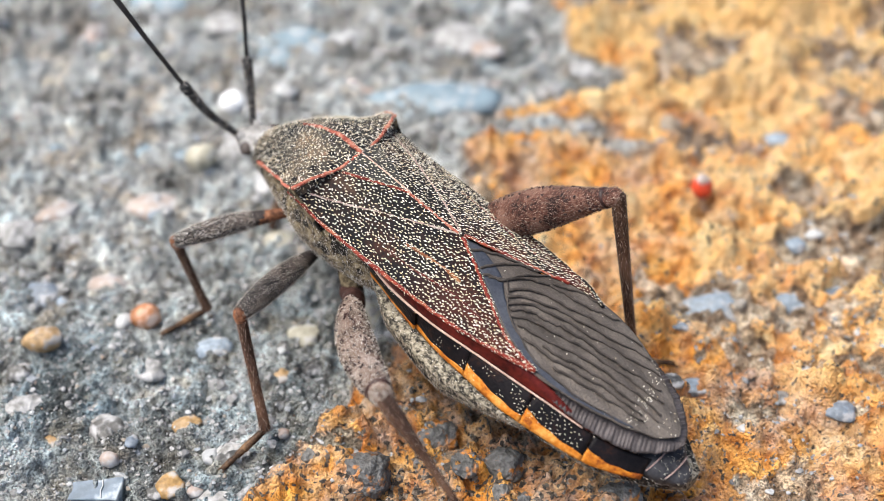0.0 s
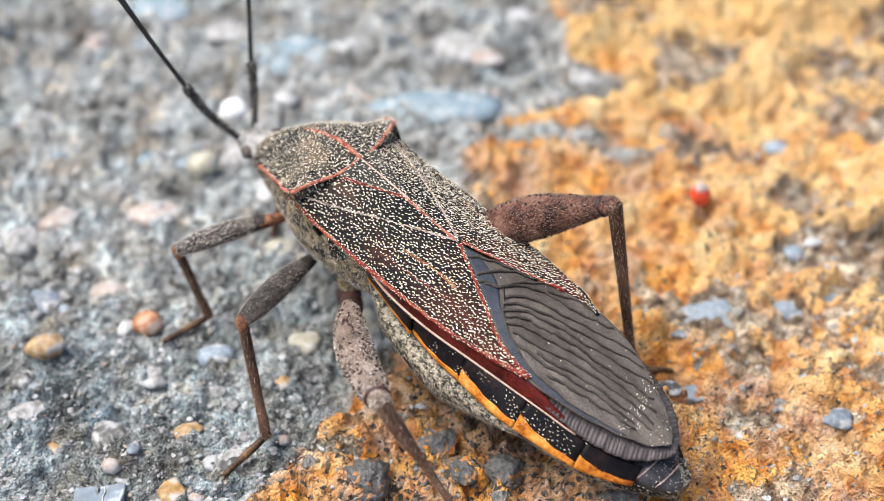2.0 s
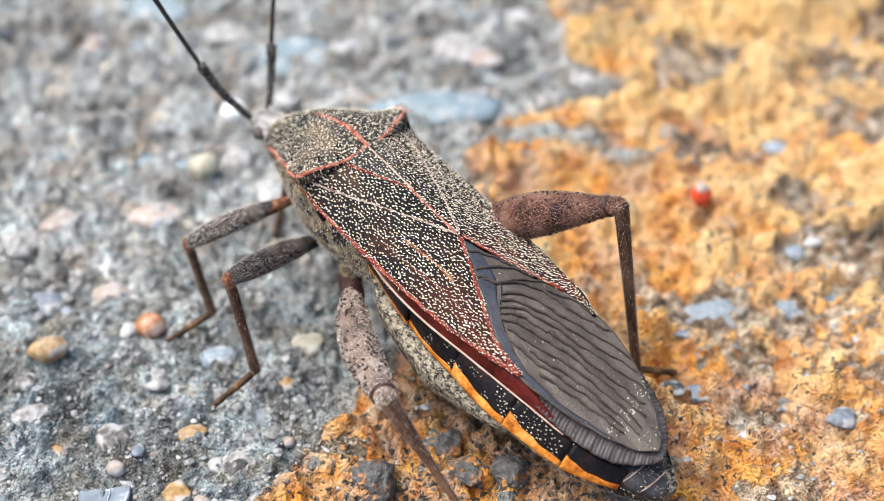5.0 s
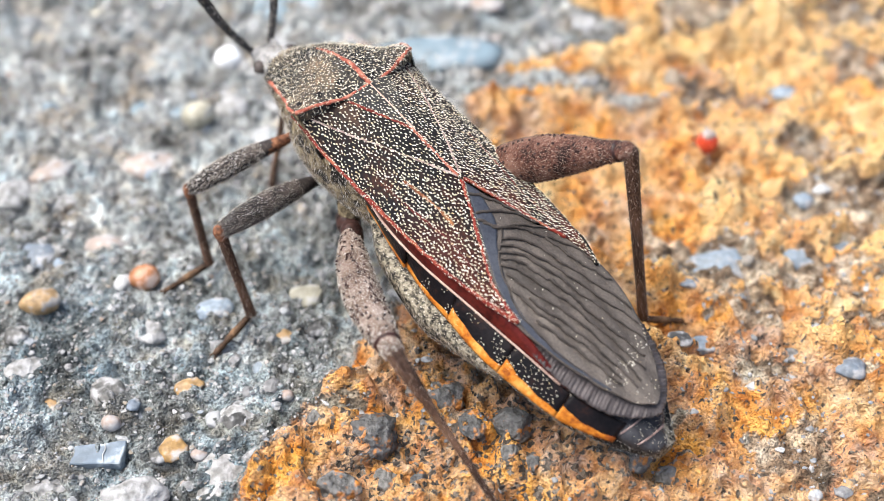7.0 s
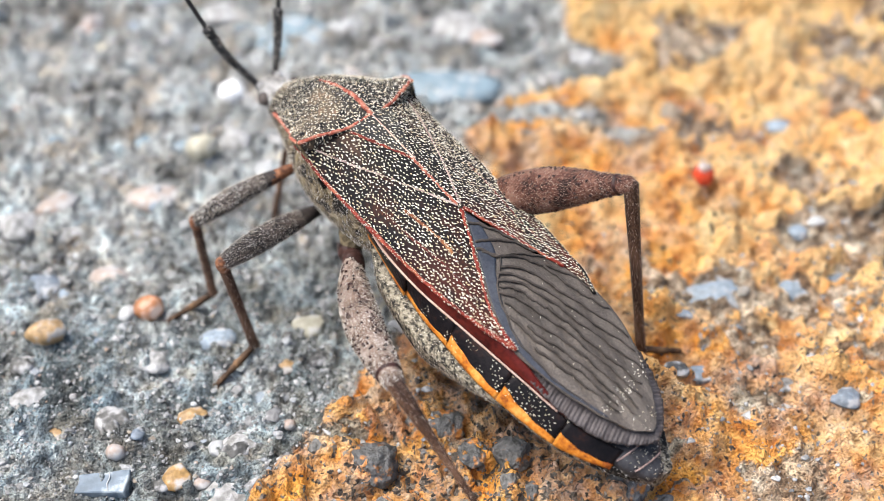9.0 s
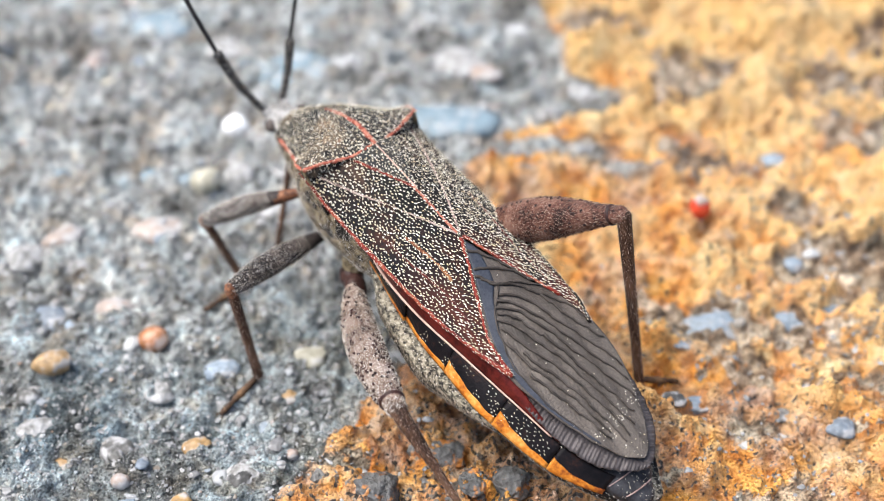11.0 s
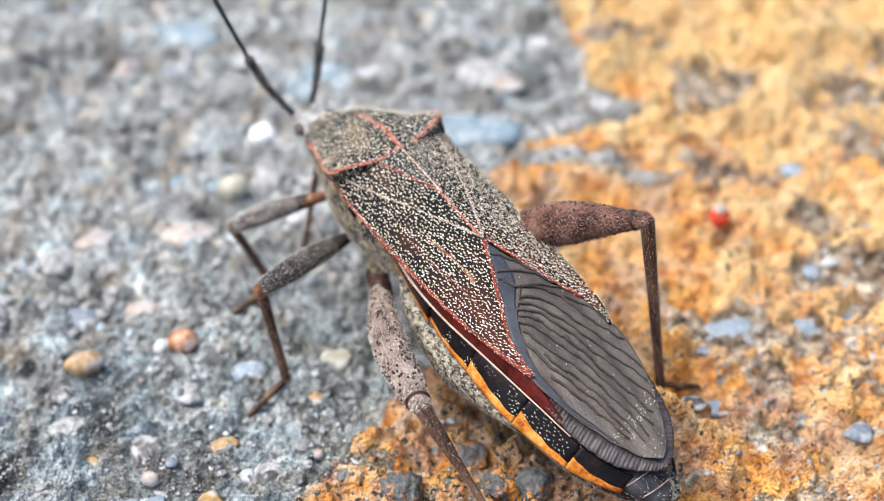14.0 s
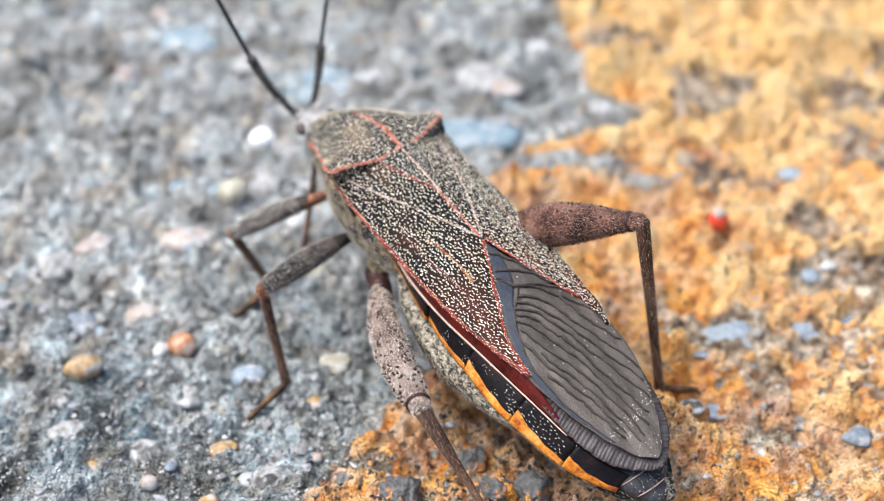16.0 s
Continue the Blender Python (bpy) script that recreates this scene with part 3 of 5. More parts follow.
def paint_at(x, y, wash=False):
    """How much of the orange paint covers the concrete: its ragged rim, worn gaps and openings that stand in for shade.
    """
    wx = x + 0.8 * fbm(x, y, 3.0, 11) + 0.7 * fbm(x, y, 0.9, 14)
    wy = y + 0.5 * fbm(x, y, 2.0, 17)
    d = (wx - np.interp(wy, EDGE_Y, EDGE_X)) / 0.9
    body = np.clip(d + 0.5, 0, 1)
    gap = np.clip((fbm(x * 0.8, y * 1.25, 3.4, 31, 4) + 0.3 * fbm(x, y, 0.7, 37, 3) + 0.13 + 0.16 * spot(x, y, 3, -11, 7, 6) + 0.06 * np.clip(-y / 8, 0, 1) + 0.05 * np.clip(y / 8, 0, 1)) * 6, 0, 1)
    # bare concrete, and brown shade between paint lumps drawn as thinner paint
    bare = (spot(x, y, 10.2, 7.3, 0.8, 1.0) + 0.8 * spot(x, y, 15.6, 15.6, 1.5, 1.2) + 0.6 * spot(x, y, 15.6, 7.4, 1.5, 1.4) + spot(x, y, 12.8, -9.6, 1.6, 0.9)
            + spot(x, y, 14.2, -13.6, 1.1, 2.0) + 0.6 * spot(x, y, 12.6, -4.1, 1.6, 0.8) + 0.5 * spot(x, y, 9.4, -2.6, 1.2, 0.8)
            + 0.55 * spot(x, y, 12.4, 5.4, 2.2, 0.7) + 0.8 * spot(x, y, 17.4, 4.2, 2.0, 1.5) + 0.6 * spot(x, y, 19.2, -0.4, 1.6, 1.3) + 0.6 * spot(x, y, 17.6, -5.2, 1.8, 1.2) + 0.5 * spot(x, y, 12.2, 9.0, 0.9, 0.7))
    gulf = spot(x, y, 4.4, 9.0, 2.0, 0.45) + spot(x, y, 7.2, 8.5, 1.3, 0.5) + spot(x, y, 9.0, 7.5, 1.0, 0.6) + spot(x, y, 8.3, 13.1, 1.3, 1.0)
    gap = np.clip(gap + 1.2 * thick_at(x, y), 0, 1)
    worn = np.exp(-(np.maximum(np.hypot(x, y) - 70, 0) / 70) ** 2)
    body = np.clip(body - 1.2 * gulf, 0, 1)
    if wash:
        return body * worn
    return np.clip(body * worn * np.clip(gap - 0.95 * bare, 0, 1), 0, 1)


def dark_patch_at(x, y):
    """Darker bluish patches in the concrete, with ragged rims."""
    # second spot: a dark hollow by the cream pebble, put into the colour
    near = np.exp(-(((x + 12) / 11) ** 2 + ((y + 11) / 9) ** 2)) * 1.2 + 0.7 * spot(x, y, -10, 6.6, 2.2, 1.3) + 0.8 * spot(x, y, 3.5, 15.5, 3.6, 2.6)
    return np.clip((near + 1.5 * fbm(x, y, 4.0, 71, 4) - 0.25) * 1.2, 0, 1)


def height_at(x, y):
    x, y = np.asarray(x, float), np.asarray(y, float)
    h = 0.7 * fbm(x, y, 7.0, 41) + 0.55 * fbm(x, y, 2.2, 47) + 0.95 * fbm(x, y, 0.8, 53, 3) + 0.7 * fbm(x, y, 0.32, 57, 2) - 1.7 * np.maximum(fbm(x, y, 1.1, 59, 3) - 0.08, 0)
    p = paint_at(x, y)
    lump = np.maximum(fbm(x * 0.8, y * 1.2, 2.6, 67, 3), -0.1) * np.clip((y + 20) / 14, 0.45, 1)
    return h + p * (0.3 + 2.0 * np.maximum(fbm(x, y, 1.3, 61, 4), -0.16) + 3.4 * lump + 0.6 * thick_at(x, y))


def paleness_at(x, y):
    """Where the paint is paler: on its lumps and to the far right, away from the crusted patch."""
    return np.clip(0.44 + (y + 3) / 28 + (x - 8) / 40 + 0.7 * fbm(x, y, 4.5, 83, 4) + 1.8 * fbm(x * 0.8, y * 1.2, 2.6, 67, 3), 0, 1)


def crust_at(x, y):
    """Where the paint has flaked to a pitted crust over dark stone."""
    near = np.exp(-(((x - 0.5) / 8.5) ** 2 + ((y + 14) / 4.6) ** 2)) + 0.15 * np.exp(-(((x - 13) / 7) ** 2 + ((y + 8) / 6) ** 2))
    return np.clip(near * (0.9 + 0.9 * fbm(x, y, 3.0, 89, 3)), 0, 1)


def ground_sheet():
    def axis(lo, hi, step, far):
        a = np.arange(lo, hi + step, step)
        out = np.geomspace(0.6, far, 60)
        return np.r_[lo - out[::-1], a, a[-1] + out]
    xs, ys = axis(-27, 27, 0.085, 5000), axis(-18.5, 26, 0.085, 5000)
    X, Y = np.meshgrid(xs, ys, indexing="ij")
    Z = height_at(X, Y) * np.exp(-(np.maximum(np.hypot(X, Y) - 60, 0) / 60) ** 2)
    n, m = X.shape
    idx = np.arange(n * m).reshape(n, m)
    f = np.stack([idx[:-1, :-1], idx[1:, :-1], idx[1:, 1:], idx[:-1, 1:]], -1).reshape(-1, 4)
    ob = part("ground", (np.stack([X, Y, Z], -1).reshape(-1, 3), f), mat_ground, None, "weathered grey concrete partly covered with worn orange paint", kind="structure")
    at = ob.data.attributes.new("paint", "FLOAT", "POINT")
    at.data.foreach_set("value", paint_at(X, Y).reshape(-1))
    st = ob.data.attributes.new("dark_patch", "FLOAT", "POINT")
    st.data.foreach_set("value", dark_patch_at(X, Y).reshape(-1))
    for name, field in (("paleness", paleness_at), ("crust", crust_at), ("wash", lambda x, y: paint_at(x, y, True))):
        ob.data.attributes.new(name, "FLOAT", "POINT").data.foreach_set("value", field(X, Y).reshape(-1))
    return tagged(ob, category="ground")


ground = ground_sheet()


# ---------------- stones ----------------
def cut(p, rng, planes, lo, hi):
    """Points of a unit ball cut down by random planes, as broken stone is."""
    n = rng.normal(size=(planes, 3))
    n /= np.linalg.norm(n, axis=1)[:, None]
    d = rng.uniform(lo, hi, planes)
    reach = p @ n.T
    k = np.where(reach > 1e-6, d / np.maximum(reach, 1e-6), 9.0).min(1)
    return p * np.minimum(k, 1.0)[:, None]


def boulder(rx, ry, rz, seed, rough=0.18, sub=2):
    bm = bmesh.new()
    bmesh.ops.create_icosphere(bm, subdivisions=sub, radius=1.0)
    off = Vector((seed * 3.7, seed * 1.3, seed * 2.1))
    amp = rough if rough <= 0.2 else 0.35 * rough
    if rough > 0.2:
        co = cut(np.array([v.co[:] for v in bm.verts]), np.random.default_rng(seed), 9, 0.62, 0.95)
        for v, c in zip(bm.verts, co):
            v.co = c * 1.15
    for v in bm.verts:
        k = 1 + amp * noise.noise(v.co * 1.3 + off) * 1.6 + amp * 0.6 * noise.noise(v.co * 3.1 + off) + (0.0 if rough <= 0.2 else amp * (0.7 * noise.noise(v.co * 6.5 + off) + 0.5 * noise.noise(v.co * 13.0 + off)))
        v.co = Vector((v.co.x * rx * k, v.co.y * ry * k, v.co.z * rz * k))
    vs = np.array([v.co[:] for v in bm.verts])
    fs = [tuple(v.index for v in f.verts) for f in bm.faces]
    bm.free()
    return vs, fs


stone_count = 0


def stone(x, y, rx, ry, kind, proud=0.25, turn=0.0, flat=0.55, rough=0.26):
    """A stone set into the concrete."""
    global stone_count
    stone_count += 1
    rz = flat * min(rx, ry)
    ob = part("stone", boulder(rx, ry, rz, stone_count, rough, 4 if rough > 0.4 else 3), STONES[kind], ground)
    ob.matrix_basis = pose(x * MM, y * MM, (float(height_at(x, y)) + rz * (2 * proud - 1)) * MM, 0, 0, turn)
    return ob


def pebble(name, x, y, rx, ry, rz, kind, label, turn=0.0, rough=0.1, category="pebble"):
    """A loose pebble lying on the concrete."""
    global stone_count
    stone_count += 1
    ob = part(name, boulder(rx, ry, rz, stone_count, rough, 3), STONES[kind])
    ob.matrix_basis = pose(x * MM, y * MM, (float(height_at(x, y)) + rz * 0.8) * MM, 0, 0, turn)
    return tagged(ob, label, category, "loose pebbles")


pebble("pebble", -13.1, -4.3, 0.66, 0.58, 0.56, "tan", "small smooth tan and pink pebble lying on concrete", 20)
pebble("pebble", -14.0, -4.6, 0.5, 0.34, 0.3, "white", "small flat white pebble beside a tan one", 60)
pebble("pebble", -11.95, 5.9, 0.8, 0.66, 0.62, "cream", "smooth cream pebble with a greenish underside on concrete", 30)
pebble("pebble", -11.0, 10.8, 0.68, 0.7, 0.55, "quartz", "bright white quartz pebble on grey concrete")
pebble("pebble", -17.2, -5.9, 0.85, 0.6, 0.55, "ochre", "flattish ochre brown pebble on grey concrete", 10)
pebble("pebble", -13.35, -11.9, 0.42, 0.34, 0.33, "pink", "small pinkish white pebble on rough concrete")
pebble("pebble", -6.5, -10.55, 0.26, 0.24, 0.22, "pink", "tiny pink pebble on rough concrete")
berry = pebble("red_seed", 12.6, 3.8, 0.54, 0.52, 0.66, "red", "small glossy red round seed on orange painted concrete", 0, 0.03, "seed")
# the seed's highlight, added as a pale dome on its top
glint_v = tube([(0, 0.02, 0.36), (-0.04, 0.08, 0.5), (-0.06, 0.12, 0.6), (-0.06, 0.14, 0.68)], [0.4, 0.34, 0.22, 0.1], 18)
part("seed_cap", glint_v, STONES["pink"], berry, "pale pinkish highlight modelled as a small dome")

for x, y, rx, ry, kind in [(-18.2, -2.5, 0.75, 0.7, "slate"), (-15.3, -2.0, 0.9, 0.7, "pink"), (-20.4, 0.5, 0.65, 0.6, "white"), (-20.6, 3.7, 0.42, 0.45, "white"),
                           (-18.4, 15.5, 0.85, 1.0, "cream"), (-21.0, 13.0, 1.2, 0.9, "cream"), (-8.4, 11.9, 0.85, 0.7, "white"), (-10.9, 8.2, 1.5, 0.7, "dark"), (-14.0, 3.0, 1.25, 0.85, "pink"), (-9.9, -6.0, 0.75, 0.55, "slate")]:
    stone(x, y, rx, ry, kind)
for x, y, rx, ry, kind in [(-8.2, 15.6, 1.9, 1.6, "pale_blue"), (-16.1, 20.4, 2.2, 1.7, "pale_blue"), (-0.4, 11.2, 3.4, 1.5, "pale_blue"), (-5.3, 16.6, 0.9, 1.1, "dull"),
                           (1.1, 16.6, 1.4, 1.2, "grey"), (7.5, 14.2, 0.7, 0.9, "dull"), (4.5, 19.0, 0.8, 1.1, "dull"), (2.4, 15.6, 0.9, 0.7, "pink"), (-12.2, 17.5, 1.3, 1.0, "grey")]:
    stone(x, y, rx, ry, kind, 0.3, flat=0.35)
for x, y, rx, ry in [(-3.0, -12.55, 1.0, 0.85), (-2.45, -14.35, 0.45, 0.55), (-1.15, -14.55, 0.34, 0.44), (0.9, -12.35, 0.52, 0.62), (2.6, -12.2, 0.92, 0.7), (-0.2, -10.7, 0.75, 0.85),
                     (6.9, -13.7, 0.85, 0.75), (8.45, -14.3, 0.45, 0.4), (2.25, -13.8, 0.28, 0.38), (3.2, -14.3, 0.24, 0.38), (-4.3, -15.0, 0.9, 0.65), (-1.6, -10.2, 0.35, 0.3), (-5.2, -11.9, 0.42, 0.35)]:
    stone(x, y, rx, ry, "crust", 0.36, rough=0.45, flat=0.7)
for x, y, rx, ry, kind in [(13.6, 1.1, 0.8, 1.05, "slate"), (12.3, -3.3, 1.3, 1.15, "slate"), (15.8, -2.9, 1.0, 0.8, "slate"), (18.0, -2.5, 0.8, 0.65, "slate"), (16.5, -9.5, 0.62, 0.5, "slate"),
                           (14.3, -8.4, 0.55, 0.45, "dark"), (10.7, -8.2, 0.6, 0.4, "slate"), (16.6, 0.3, 0.46, 0.45, "slate"), (8.95, -2.9, 0.55, 0.4, "slate"), (17.1, 7.6, 0.65, 0.5, "slate"),
                           (12.3, -10.5, 0.3, 0.22, "white"), (14.05, -9.7, 0.3, 0.28, "white"), (20.0, 3.9, 0.5, 0.42, "slate"), (10.5, -4.9, 0.4, 0.3, "slate"), (17.6, 1.0, 0.42, 0.3, "white")]:
    stone(x, y, rx, ry, kind, 0.29, rough=0.35)
for x, y, rx, ry, kind, turn in [(-10.75, -13.1, 0.48, 0.55, "ochre", 0), (-11.3, -13.3, 0.38, 0.4, "dark", 0), (-9.85, -13.2, 0.38, 0.36, "pink", 0), (-8.75, -14.0, 1.0, 1.3, "grey", -35),
                                 (-16.1, -10.5, 0.52, 0.42, "ochre", 0), (-10.5, -10.1, 0.58, 0.45, "ochre", 0), (-8.4, -11.6, 0.7, 0.58, "grey", 0), (-9.3, -11.7, 0.34, 0.36, "dull", 0), (-7.5, 1.0, 0.8, 0.7, "cream", 0)]:
    stone(x, y, rx, ry, kind, 0.28, turn)
for x, y, rx, ry, kind in [(-2.2, -5.1, 0.5, 0.45, "white"), (-3.6, -3.9, 0.9, 0.9, "cream"), (-17.5, -9.0, 0.85, 0.65, "grey"), (-18.1, -7.25, 0.5, 0.45, "dark"), (-6.0, -5.2, 0.7, 0.55, "cream"),
                           (-7.0, -7.3, 0.55, 0.4, "ochre"), (-12.0, -15.0, 1.1, 0.7, "grey"), (-15.6, -14.6, 0.9, 0.6, "grey"), (-5.5, -7.0, 0.5, 0.42, "dark"), (9.5, -8.6, 0.5, 0.4, "dark")]:
    stone(x, y, rx, ry, kind, 0.3)

# common aggregate showing in the worn surface
rng = random.Random(77)
for k in range(190):
    x, y = rng.uniform(-28, 8), rng.uniform(-16, 28)
    if paint_at(np.array(x), np.array(y), True) > 0.05:
        continue
    r = 0.22 + 0.75 * rng.random() ** 2.2
    kind = rng.choice(["grey", "grey", "dull", "slate", "pink", "grey", "pale_blue", "grey"] if y > 2 else ["grey", "dark", "slate", "dark", "grey", "pink", "slate", "dark"])
    stone(x, y, r * rng.uniform(0.8, 1.3), r * rng.uniform(0.7, 1.1), kind, rng.uniform(0.1, 0.2), rng.uniform(0, 180), rough=0.34)


def slab(x, y, lx, ly, turn):
    """A flat broken piece of slate with a pale crack, level with the concrete."""
    bm = bmesh.new()
    bmesh.ops.create_cube(bm, size=1.0)
    for v in bm.verts:
        v.co = Vector((v.co.x * lx + 0.12 * v.co.y, v.co.y * ly * (1 + 0.25 * v.co.x), v.co.z * 0.5))
    bmesh.ops.subdivide_edges(bm, edges=bm.edges[:], cuts=5, use_grid_fill=True)
    for v in bm.verts:
        v.co += Vector((noise.noise(v.co * 2.2), noise.noise(v.co * 2.2 + Vector((7, 0, 0))), 0.5 * noise.noise(v.co * 1.7 + Vector((0, 9, 0))))) * 0.07
    bmesh.ops.bevel(bm, geom=[e for e in bm.edges if e.calc_face_angle(0) > 1.0], offset=0.04, segments=1, affect="EDGES")
    bm.verts.index_update()
    data = np.array([v.co[:] for v in bm.verts]), [tuple(v.index for v in f.verts) for f in bm.faces]
    bm.free()
    ob = part("stone", data, STONES["slab"], ground, smooth=False)
    ob.matrix_basis = pose(x * MM, y * MM, (float(height_at(x, y)) - 0.2) * MM, 0, 0, turn)
    part("crack", tube([(0.25, -0.42, 0.26), (0.2, -0.1, 0.27), (0.28, 0.15, 0.27), (0.24, 0.42, 0.26)], 0.025, 6), STONES["white"], ob, "thin pale crack")


slab(-13.7, -13.2, 1.95, 0.95, 4)


def gravel(name, count, lo, hi, label, seed, sub, keep_paint):
    """Grains too many to count, each a little lump of its own."""
    rng = np.random.default_rng(seed)
    bm = bmesh.new()
    bmesh.ops.create_icosphere(bm, subdivisions=sub, radius=1.0)
    base = np.array([v.co[:] for v in bm.verts])
    tri = np.array([[v.index for v in f.verts] for f in bm.faces])
    bm.free()
    x = rng.uniform(-29, 29, count * 2)
    y = rng.uniform(-18, 29, count * 2)
    ok = rng.random(count * 2) > (1 - keep_paint) * np.maximum(paint_at(x, y), 0.72 * paint_at(x, y, True))
    x, y = x[ok][:count], y[ok][:count]
    k = len(x)
    r = lo + (hi - lo) * rng.random(k) ** 2.6
    forms = np.stack([cut(base, rng, 8, 0.5, 0.9) * 1.2 for _ in range(60)])
    jit = forms[rng.integers(0, 60, k)] * (1 + 0.03 * rng.normal(size=(k, len(base), 1)))
    ax = np.stack([rng.uniform(0.7, 1.3, k), rng.uniform(0.7, 1.3, k), rng.uniform(0.4, 0.7, k)], 1)
    a = rng.uniform(0, 6.28, k)
    v = jit * (ax * r[:, None])[:, None]
    vx = v[..., 0] * np.cos(a)[:, None] - v[..., 1] * np.sin(a)[:, None]
    vy = v[..., 0] * np.sin(a)[:, None] + v[..., 1] * np.cos(a)[:, None]
    z = height_at(x, y) + r * rng.uniform(-0.5, 0.15, k)
    v = np.stack([vx + x[:, None], vy + y[:, None], v[..., 2] + z[:, None]], -1).reshape(-1, 3)
    f = (tri[None] + (np.arange(k) * len(base))[:, None, None]).reshape(-1, 3)
    return part(name, (v, f), mat_sand, ground, label, smooth=False, kind="stuff")


gravel("sand", 40000, 0.03, 0.13, "fine multicoloured sand grains bedded in the concrete", 5, 1, 0.04)
gravel("gravel", 1000, 0.12, 0.34, "small grey, white and brown gravel bedded in the concrete", 8, 2, 0.02)

# ---------------- the bug ----------------
bug = tagged(new("leaf_footed_bug"), "dark brown and black leaf-footed bug with red-edged wings standing on concrete", "insect")


def z_mid(x):
    return np.interp(x, [-11, -0.6, 0, 2.4, 5.0], [4.1, 7.45, 7.55, 8.1, 8.62])


def z_rim(x):
    return np.interp(x, [-11.2, -9.7, -7, -4.8, -1.1, 1.9, 4.8, 6.4], [4.0, 4.5, 5.3, 5.8, 6.2, 6.7, 7.2, 7.75])


def half(x):
    return np.interp(x, [-11.2, -10.9, -9.66, -8.4, -7.1, -5.7, -4.8, -2, 6.4], [0.15, 0.4, 1.18, 1.7, 2.05, 2.3, 2.55, 2.8, 2.88])


def back(xy, lift=0.0):
    """Points of the folded wings' upper side."""
    xy = np.asarray(xy, float)
    x, y = xy[..., 0], xy[..., 1]
    z = z_mid(x) - (z_mid(x) - z_rim(x)) * np.minimum(np.abs(y) / half(x), 1.15) ** 1.6
    return np.stack([x, y, z + lift], -1)


def both(make, name, material, label="", scale_args=None, kind=""):
    """The same part on the left and on the right side."""
    out = []
    for side in (1, -1):
        d = make() if side == 1 else mirror(make())
        out.append(part(name, d, material, bug, label, kind=kind))
    return out


# --- trunk
thorax_d = rings(smooth_rows([(10.95, 0, 5.45, 0.95, 0.6, 0.7), (10.0, 0, 5.35, 1.2, 0.8, 1.0), (8.6, 0, 5.5, 1.75, 1.2, 1.6), (7.0, 0, 5.7, 2.45, 1.7, 2.1), (5.6, 0, 5.7, 2.72, 1.8, 2.4),
                             (4.0, 0, 5.5, 2.7, 1.7, 2.3), (2.6, 0, 5.2, 2.5, 1.5, 1.9), (1.6, 0, 5.0, 2.2, 1.2, 1.5)], 28), 32, 2.5)
thorax = part("thorax", thorax_d, mat_pleuron, bug, "tan side of the thorax with black pits")
part("thorax_down", scales(thorax_d, 260, 0.15, 0.013, gap=0.075, lift=0.6, spread=0.6, seed=101), mat_down, thorax, "short tan down", smooth=False, kind="stuff")
EDGE = [(3.0, 2.25, 5.4), (1.6, 2.5, 5.2), (0.07, 2.86, 4.9), (-1.75, 3.2, 4.6), (-3.2, 3.3, 4.4), (-4.8, 3.42, 4.2), (-6.1, 3.36, 4.0), (-8.46, 2.89, 3.4), (-9.67, 2.38, 3.1), (-10.74, 1.66, 2.8), (-12.0, 0.6, 2.42)]
edge = spline(EDGE, 60)
bulge = [min(max((x + 6.5) / 4, 0), 1) * min(max((2.6 - x) / 1.6, 0.2), 1) for x, y, z in edge]
belly_rows = [(x, 0.12 * y, z - 0.08 - 0.45 * k, 0.88 * y - 0.06 + 0.62 * k, 0.05 + 0.3 * k, min(0.9 + 1.3 * k, 0.3 + 0.5 * y + 0.25 * k)) for (x, y, z), k in zip(edge, bulge)]
belly_d = rings(belly_rows, 40, 2.7)
belly = part("abdomen", belly_d, mat_belly, bug, "grey speckled underside with black spots")
part("abdomen_down", scales(belly_d, 130, 0.12, 0.014, gap=0.11, lift=0.5, seed=102), mat_down, belly, "short grey down", smooth=False, kind="stuff")

# --- side plates of the abdomen, one for each segment
INNER = [(2.4, 2.5, 6.2), (0.96, 2.82, 5.9), (-1.24, 2.93, 5.58), (-3.68, 2.76, 5.26), (-6.55, 2.44, 4.7), (-8.6, 2.07, 4.1), (-10.3, 1.3, 3.5), (-11.5, 0.35, 3.1)]
inner = spline(INNER, 60)
CUTS = [2.3, -0.6, -3.3, -6.15, -8.7, -10.7]


def by_x(line, xs):
    o = np.argsort(line[:, 0])
    return np.stack([xs] + [np.interp(xs, line[o, 0], line[o, k]) for k in (1, 2)], 1)


def plate(a, b):
    xs = np.linspace(a, b + 0.03, 14)
    return shell(loft(by_x(inner, xs - 0.0), by_x(edge, xs), 8, 0.06), 0.1)


def margin(a, b):
    xs = np.linspace(a, b + 0.02, 18)
    t = np.linspace(0, 1, 18)
    wide = 0.13 + (0.34 * np.exp(-t / 0.4) if a < -3 else 0.12 * np.exp(-(t / 0.16) ** 2)) + 0.02 * np.sin(t * 17 + a)
    o, i = by_x(edge, xs), by_x(inner, xs)
    rim = o + (o - i) * 0.06 + [0, 0, 0.03]
    ins = o + (i - o) * wide[:, None] + [0, 0, 0.06]
    return shell(loft(ins, rim, 5, 0.03), 0.12)


def narrow(data):
    v = np.asarray(data[0])
    return v * np.stack([np.ones(len(v)), np.interp(v[:, 0], [-10, -7], [0.45, 0.74]), np.ones(len(v))], 1), data[1]


